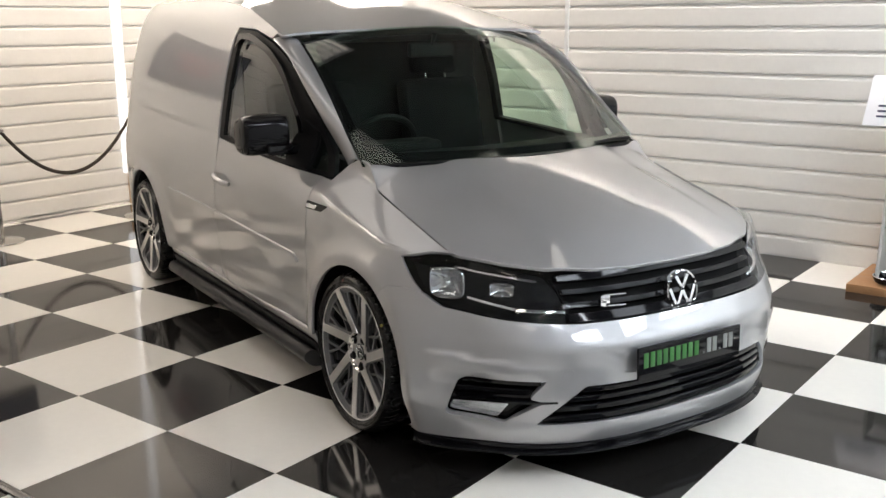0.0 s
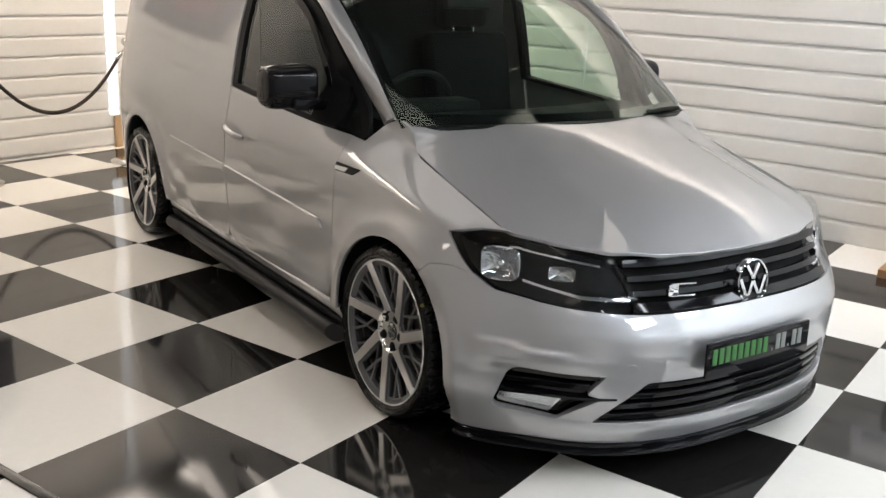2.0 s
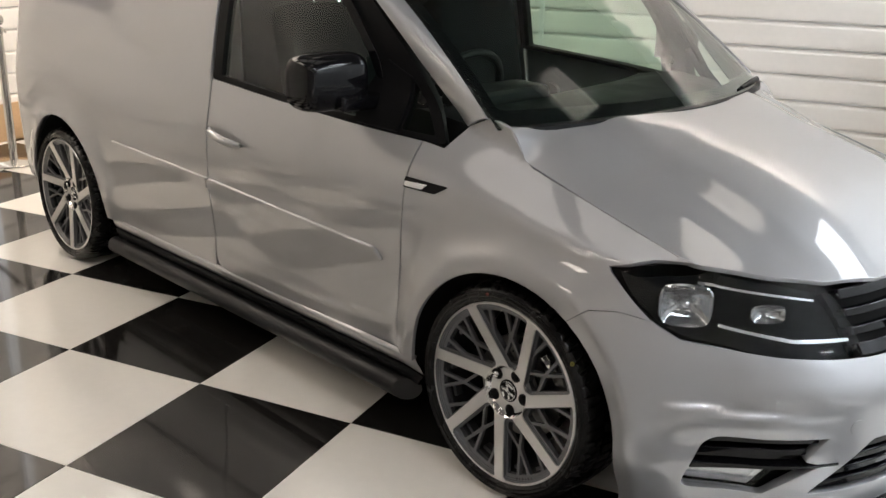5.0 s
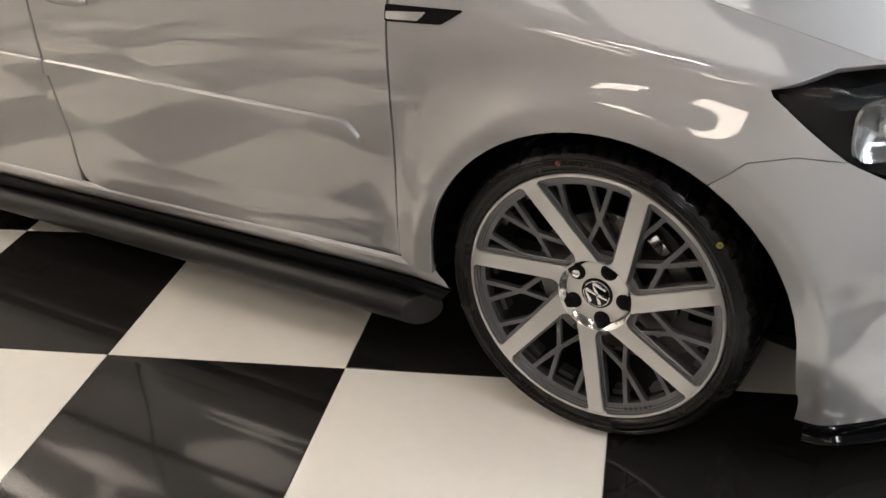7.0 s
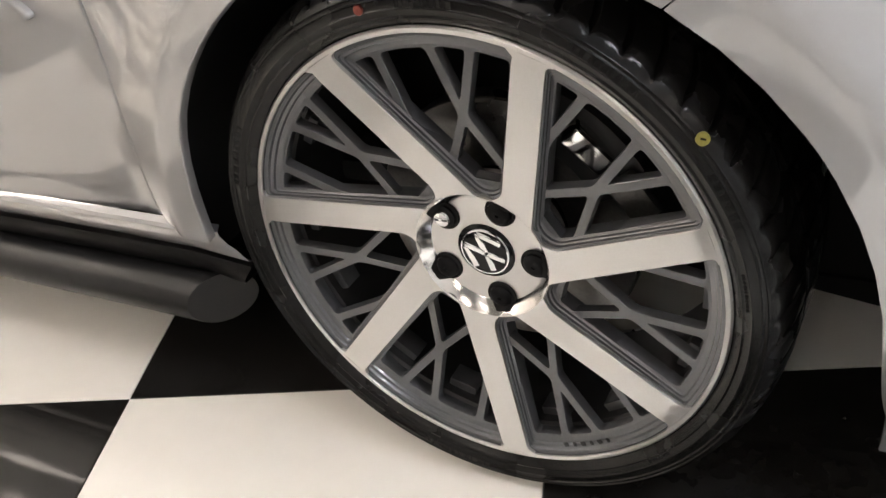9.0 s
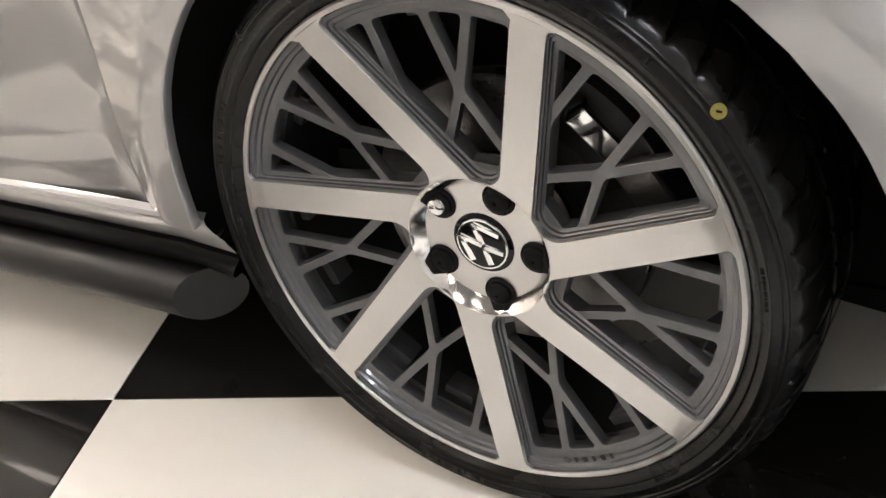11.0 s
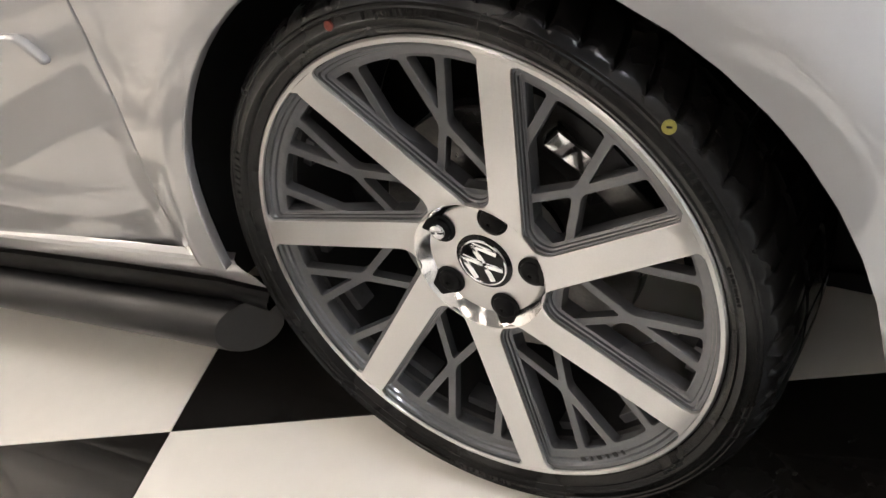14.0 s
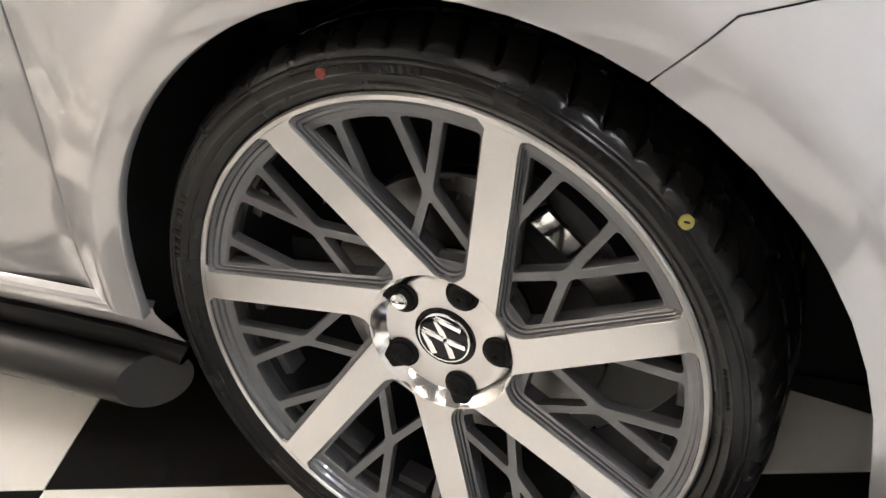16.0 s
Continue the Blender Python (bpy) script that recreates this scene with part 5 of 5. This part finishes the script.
def build_rope(a, b, sag):
    """Three strands twisted round a sagging line."""
    a, b = ROOM @ Vector((*a, 0.82)), ROOM @ Vector((*b, 0.82))
    d = (b - a).normalized()
    a, b = a + d * 0.06, b - d * 0.06
    rope = thing("barrier_rope", "dark brown twisted rope hung between barrier posts", "rope", None, "barrier ropes")
    side_v = d.cross(Vector((0, 0, 1)))
    n = 110
    for s in range(3):
        pts = []
        for k in range(n + 1):
            u = k / n
            p = a.lerp(b, u) - Vector((0, 0, sag * (1 - (2 * u - 1) ** 2)))
            t = 2 * math.pi * (u * 22 + s / 3)
            pts.append(p + 0.0075 * (math.cos(t) * side_v + math.sin(t) * Vector((0, 0, 1))))
        bm = bmesh.new()
        tube(bm, pts, 0.0088, 7)
        part("strand", bm, ROPE, rope)
    for p, q in ((a, d), (b, -d)):
        bm = bmesh.new()
        tube(bm, [p - q * 0.01, p + q * 0.035 - Vector((0, 0, 0.03))], 0.016, 12)
        part("end_cap", bm, POST_STEEL, rope, "polished rope end")


def build_stand():
    m = ROOM @ pose(0.66, 2.27, 0)
    stand = thing("display_stand", "grey display stand with glass shelves on a wooden base", "display stand", m)
    bm = bmesh.new()
    box(bm, (0.78, 0.58, 0.048), (0.39, 0.30, 0.024), 0.005)
    part("base_board", bm, PINE, stand, "brown wooden base board")
    for x in (0.115, 0.665):
        bm = bmesh.new()
        out = [(0.15, 0.046), (0.40, 0.046), (0.46, 0.5), (0.46, 0.95), (0.25, 0.95), (0.225, 0.55)]
        extrude_outline(bm, out, pose(x, 0, 0) @ Matrix(((0, 0, 1, 0), (1, 0, 0, 0), (0, 1, 0, 0), (0, 0, 0, 1))), 0.018, 0.003)
        part("side_panel", bm, STAND_GREY, stand, "slanting grey side panel")
    bm = bmesh.new()
    box(bm, (0.535, 0.012, 0.88), (0.40, 0.44, 0.49), 0.003)
    part("back_panel", bm, STAND_GREY, stand)
    for z, y, d in ((0.36, 0.31, 0.24), (0.64, 0.335, 0.20)):
        bm = bmesh.new()
        box(bm, (0.535, d, 0.010), (0.40, y, z), 0.002)
        part("shelf", bm, SHELF_GLASS, stand, "clear glass shelf")
    bm = bmesh.new()
    tilt = pose(0.40, 0.24, 1.07, 58, 0, 0)
    box(bm, (0.86, 0.32, 0.012), (0, 0, 0), 0.003, tilt)
    sign = part("sign_board", bm, PAPER, stand, "sloping white information board with unreadable print")
    for col in (-0.25, 0.02, 0.28):
        for k in range(3):
            bm = bmesh.new()
            box(bm, (0.17, 0.012, 0.002), (col - 0.03, -0.035 - 0.033 * k, 0.0075), 0.0, tilt)
            part("print_bar", bm, INK, sign)
    bm = bmesh.new()
    box(bm, (0.30, 0.13, 0.002), (0.06, 0.06, 0.0075), 0.0, tilt)
    part("print_picture", bm, INK, sign, "dark printed rectangle")
    bm = bmesh.new()
    box(bm, (0.54, 0.05, 0.03), (0.40, 0.22, 0.955), 0.006)
    part("ledge", bm, TRIM_BLACK, stand, "dark ledge under the board")
    # goods on the shelf and on the base
    for k in range(5):
        mm = m @ pose(0.18 + 0.10 * k, 0.28, 0.365)
        box_ob = thing("packet", "small black and white packet on a glass shelf", "packet", mm, "packets on the shelf")
        bm = bmesh.new()
        box(bm, (0.085, 0.05, 0.085), (0, 0, 0.0425), 0.004)
        part("carton", bm, GLOSS_BLACK, box_ob)
        bm = bmesh.new()
        lathe(bm, [(0.0005, 0.0), (0.024, 0.0), (0.024, 0.004), (0.0005, 0.004)], 16, pose(0, -0.0255, 0.047, 90))
        part("label", bm, PAPER, box_ob, "white round label")
    dish = thing("glass_dish", "dark glass dish on the wooden base", "dish", m @ pose(0.21, 0.14, 0.048))
    bm = bmesh.new()
    lathe(bm, [(0.0005, 0.004), (0.06, 0.006), (0.085, 0.022), (0.098, 0.045), (0.10, 0.046), (0.10, 0.038), (0.088, 0.012), (0.065, 0.0), (0.0005, 0.0)], 40)
    part("bowl", bm, GLOSS_BLACK, dish)
    bm = bmesh.new()
    lathe(bm, [(0.095, 0.045), (0.098, 0.049), (0.102, 0.046), (0.099, 0.042)], 40, None, True)
    part("rim", bm, CHROME, dish, "bright rim")


def build_poster(x, y, z, w, h, m):
    po = thing("poster", "dark framed poster with red print on the wall", "poster", m @ pose(x, y, z))
    bm = bmesh.new()
    box(bm, (w, 0.02, h), (0, 0.01, 0), 0.004)
    part("backing", bm, POSTER_DARK, po)
    for k in range(2):
        bm = bmesh.new()
        box(bm, (w * (0.5 - 0.15 * k), 0.003, h * 0.12), (0.05, 0.0215, h * (0.1 - 0.2 * k)), 0.0)
        part("print_bar", bm, POSTER_RED, po)


for p in POSTS:
    build_post(*p)
build_rope(POSTS[0], POSTS[1], 0.385)
build_rope(POSTS[2], POSTS[0], 0.385)
build_stand()
build_poster(2.80, 0.025, 1.70, 0.80, 0.64, ROOM @ pose(WALL_W, WALL_N, 0, 0, 0, -90))

# ---- ceiling lights ----
TUBE_GLOW = glow("lamp_tube", (1.0, 0.94, 0.82), 2.0)
# The glows below, bar the bare tube, are for unseen added fill lights.
PANEL_GLOW = glow("fill_panel", (1.0, 0.91, 0.79), 10.0)
COOL_GLOW = glow("cool_fill_panel", (0.82, 0.92, 1.0), 8.0)
WASH_GLOW = glow("wall_wash_fill", (1.0, 0.95, 0.90), 240.0)
SOFT_GLOW = glow("soft_fill_panel", (1.0, 0.95, 0.88), 1.0)
COOL_DIM = glow("cool_dim_fill", (0.82, 0.92, 1.0), 6.0)
COOL_FAR = glow("cool_bright_fill", (0.82, 0.92, 1.0), 20.0)
COOL_TUBE = glow("cool_fill_tube", (0.88, 0.94, 1.0), 58.0)
SOUTH_GLOW = glow("dim_fill_panel", (1.0, 0.91, 0.79), 6.0)
BARE_GLOW = glow("bare_tube", (1.0, 0.93, 0.84), 28.0)


def ceiling_light(x, y, label, w, h):
    lamp = thing("ceiling_light", label, "light", ROOM @ pose(x, y, HIGH - 0.075), label + "s")
    bm = bmesh.new()
    box(bm, (w, h, 0.05), (0, 0, 0.05), 0.01)
    part("housing", bm, TRIM_WHITE, lamp)
    return lamp


def louvre_light(x, y, size=0.5):
    """A square ceiling fitting with five glowing tubes between white louvres."""
    lamp = ceiling_light(x, y, "small white louvred ceiling light switched on", size, size)
    for k in range(5):
        bm = bmesh.new()
        box(bm, (size - 0.06, size * 0.09, 0.03), (0, (k - 2) * size * 0.18, 0.012), 0.006)
        part("tube", bm, TUBE_GLOW, lamp)


# Unseen ceiling panels, added where more brightness was wanted.
def fill_light(x, y, w=1.2, h=1.2, mat=None):
    lamp = ceiling_light(x, y, "added unseen ceiling light panel", w, h)
    bm = bmesh.new()
    box(bm, (w - 0.05, h - 0.05, 0.02), (0, 0, 0.017), 0.006)
    part("diffuser", bm, mat or PANEL_GLOW, lamp, "glowing face of the added panel")


def wash_fill_light(x, y):
    """Added unseen tube to brighten the north wall; the shade hides it from reflections."""
    lamp = ceiling_light(x, y, "added unseen wall washing light", 1.3, 0.12)
    bm = bmesh.new()
    tube(bm, [(-0.6, 0, 0.012), (0.6, 0, 0.012)], 0.016, 12)
    part("tube", bm, WASH_GLOW, lamp, "glowing tube")
    bm = bmesh.new()
    box(bm, (1.3, 0.012, 0.26), (0, -0.10, -0.055), 0.003)
    part("shade", bm, TRIM_WHITE, lamp, "white board that keeps the tube out of reflections")


def batten_light(x, y):
    lamp = ceiling_light(x, y, "slim bare tube ceiling light switched on", 1.2, 0.09)
    lamp.matrix_world = lamp.matrix_world @ pose(0, 0, 0, 0, 0, 23)
    bm = bmesh.new()
    tube(bm, [(-0.57, 0, 0.005), (0.57, 0, 0.005)], 0.018, 12)
    part("tube", bm, BARE_GLOW, lamp, "glowing bare tube")


for x, y in ((-1.75, 0.45), (0.40, 0.66)):
    louvre_light(x, y)
for x in (-3.0, -1.0, 1.0, 3.0):
    fill_light(x, -4.2, 1.0, 0.5, SOUTH_GLOW)
for x, y in ((-4.4, -1.9), (-4.4, -0.3), (-4.4, 1.0), (-4.4, 2.3), (-3.1, 2.4)):
    fill_light(x, y, 1.0, 0.9)
for x in (-2.9, -1.5, -0.1):
    fill_light(x, -0.75, 1.2, 0.9, SOFT_GLOW)
for x, y in ((1.5, -2.3), (3.1, -2.3)):
    fill_light(x, y, 1.3, 0.14, COOL_TUBE)
for x, mat in ((2.0, COOL_DIM), (3.2, COOL_GLOW), (4.5, COOL_FAR)):
    for y in (0.6, 2.1):
        fill_light(x, y, 1.0, 1.0, mat)
fill_light(3.1, -0.8, 1.3, 0.14, COOL_TUBE)
fill_light(4.6, -1.6, 0.8, 1.4, COOL_FAR)

for x in (-2.1, -0.7, 0.7):
    wash_fill_light(x, 2.74)
batten_light(-0.85, -1.92)
batten_light(-2.05, -3.0)

lay_tiles(floor)
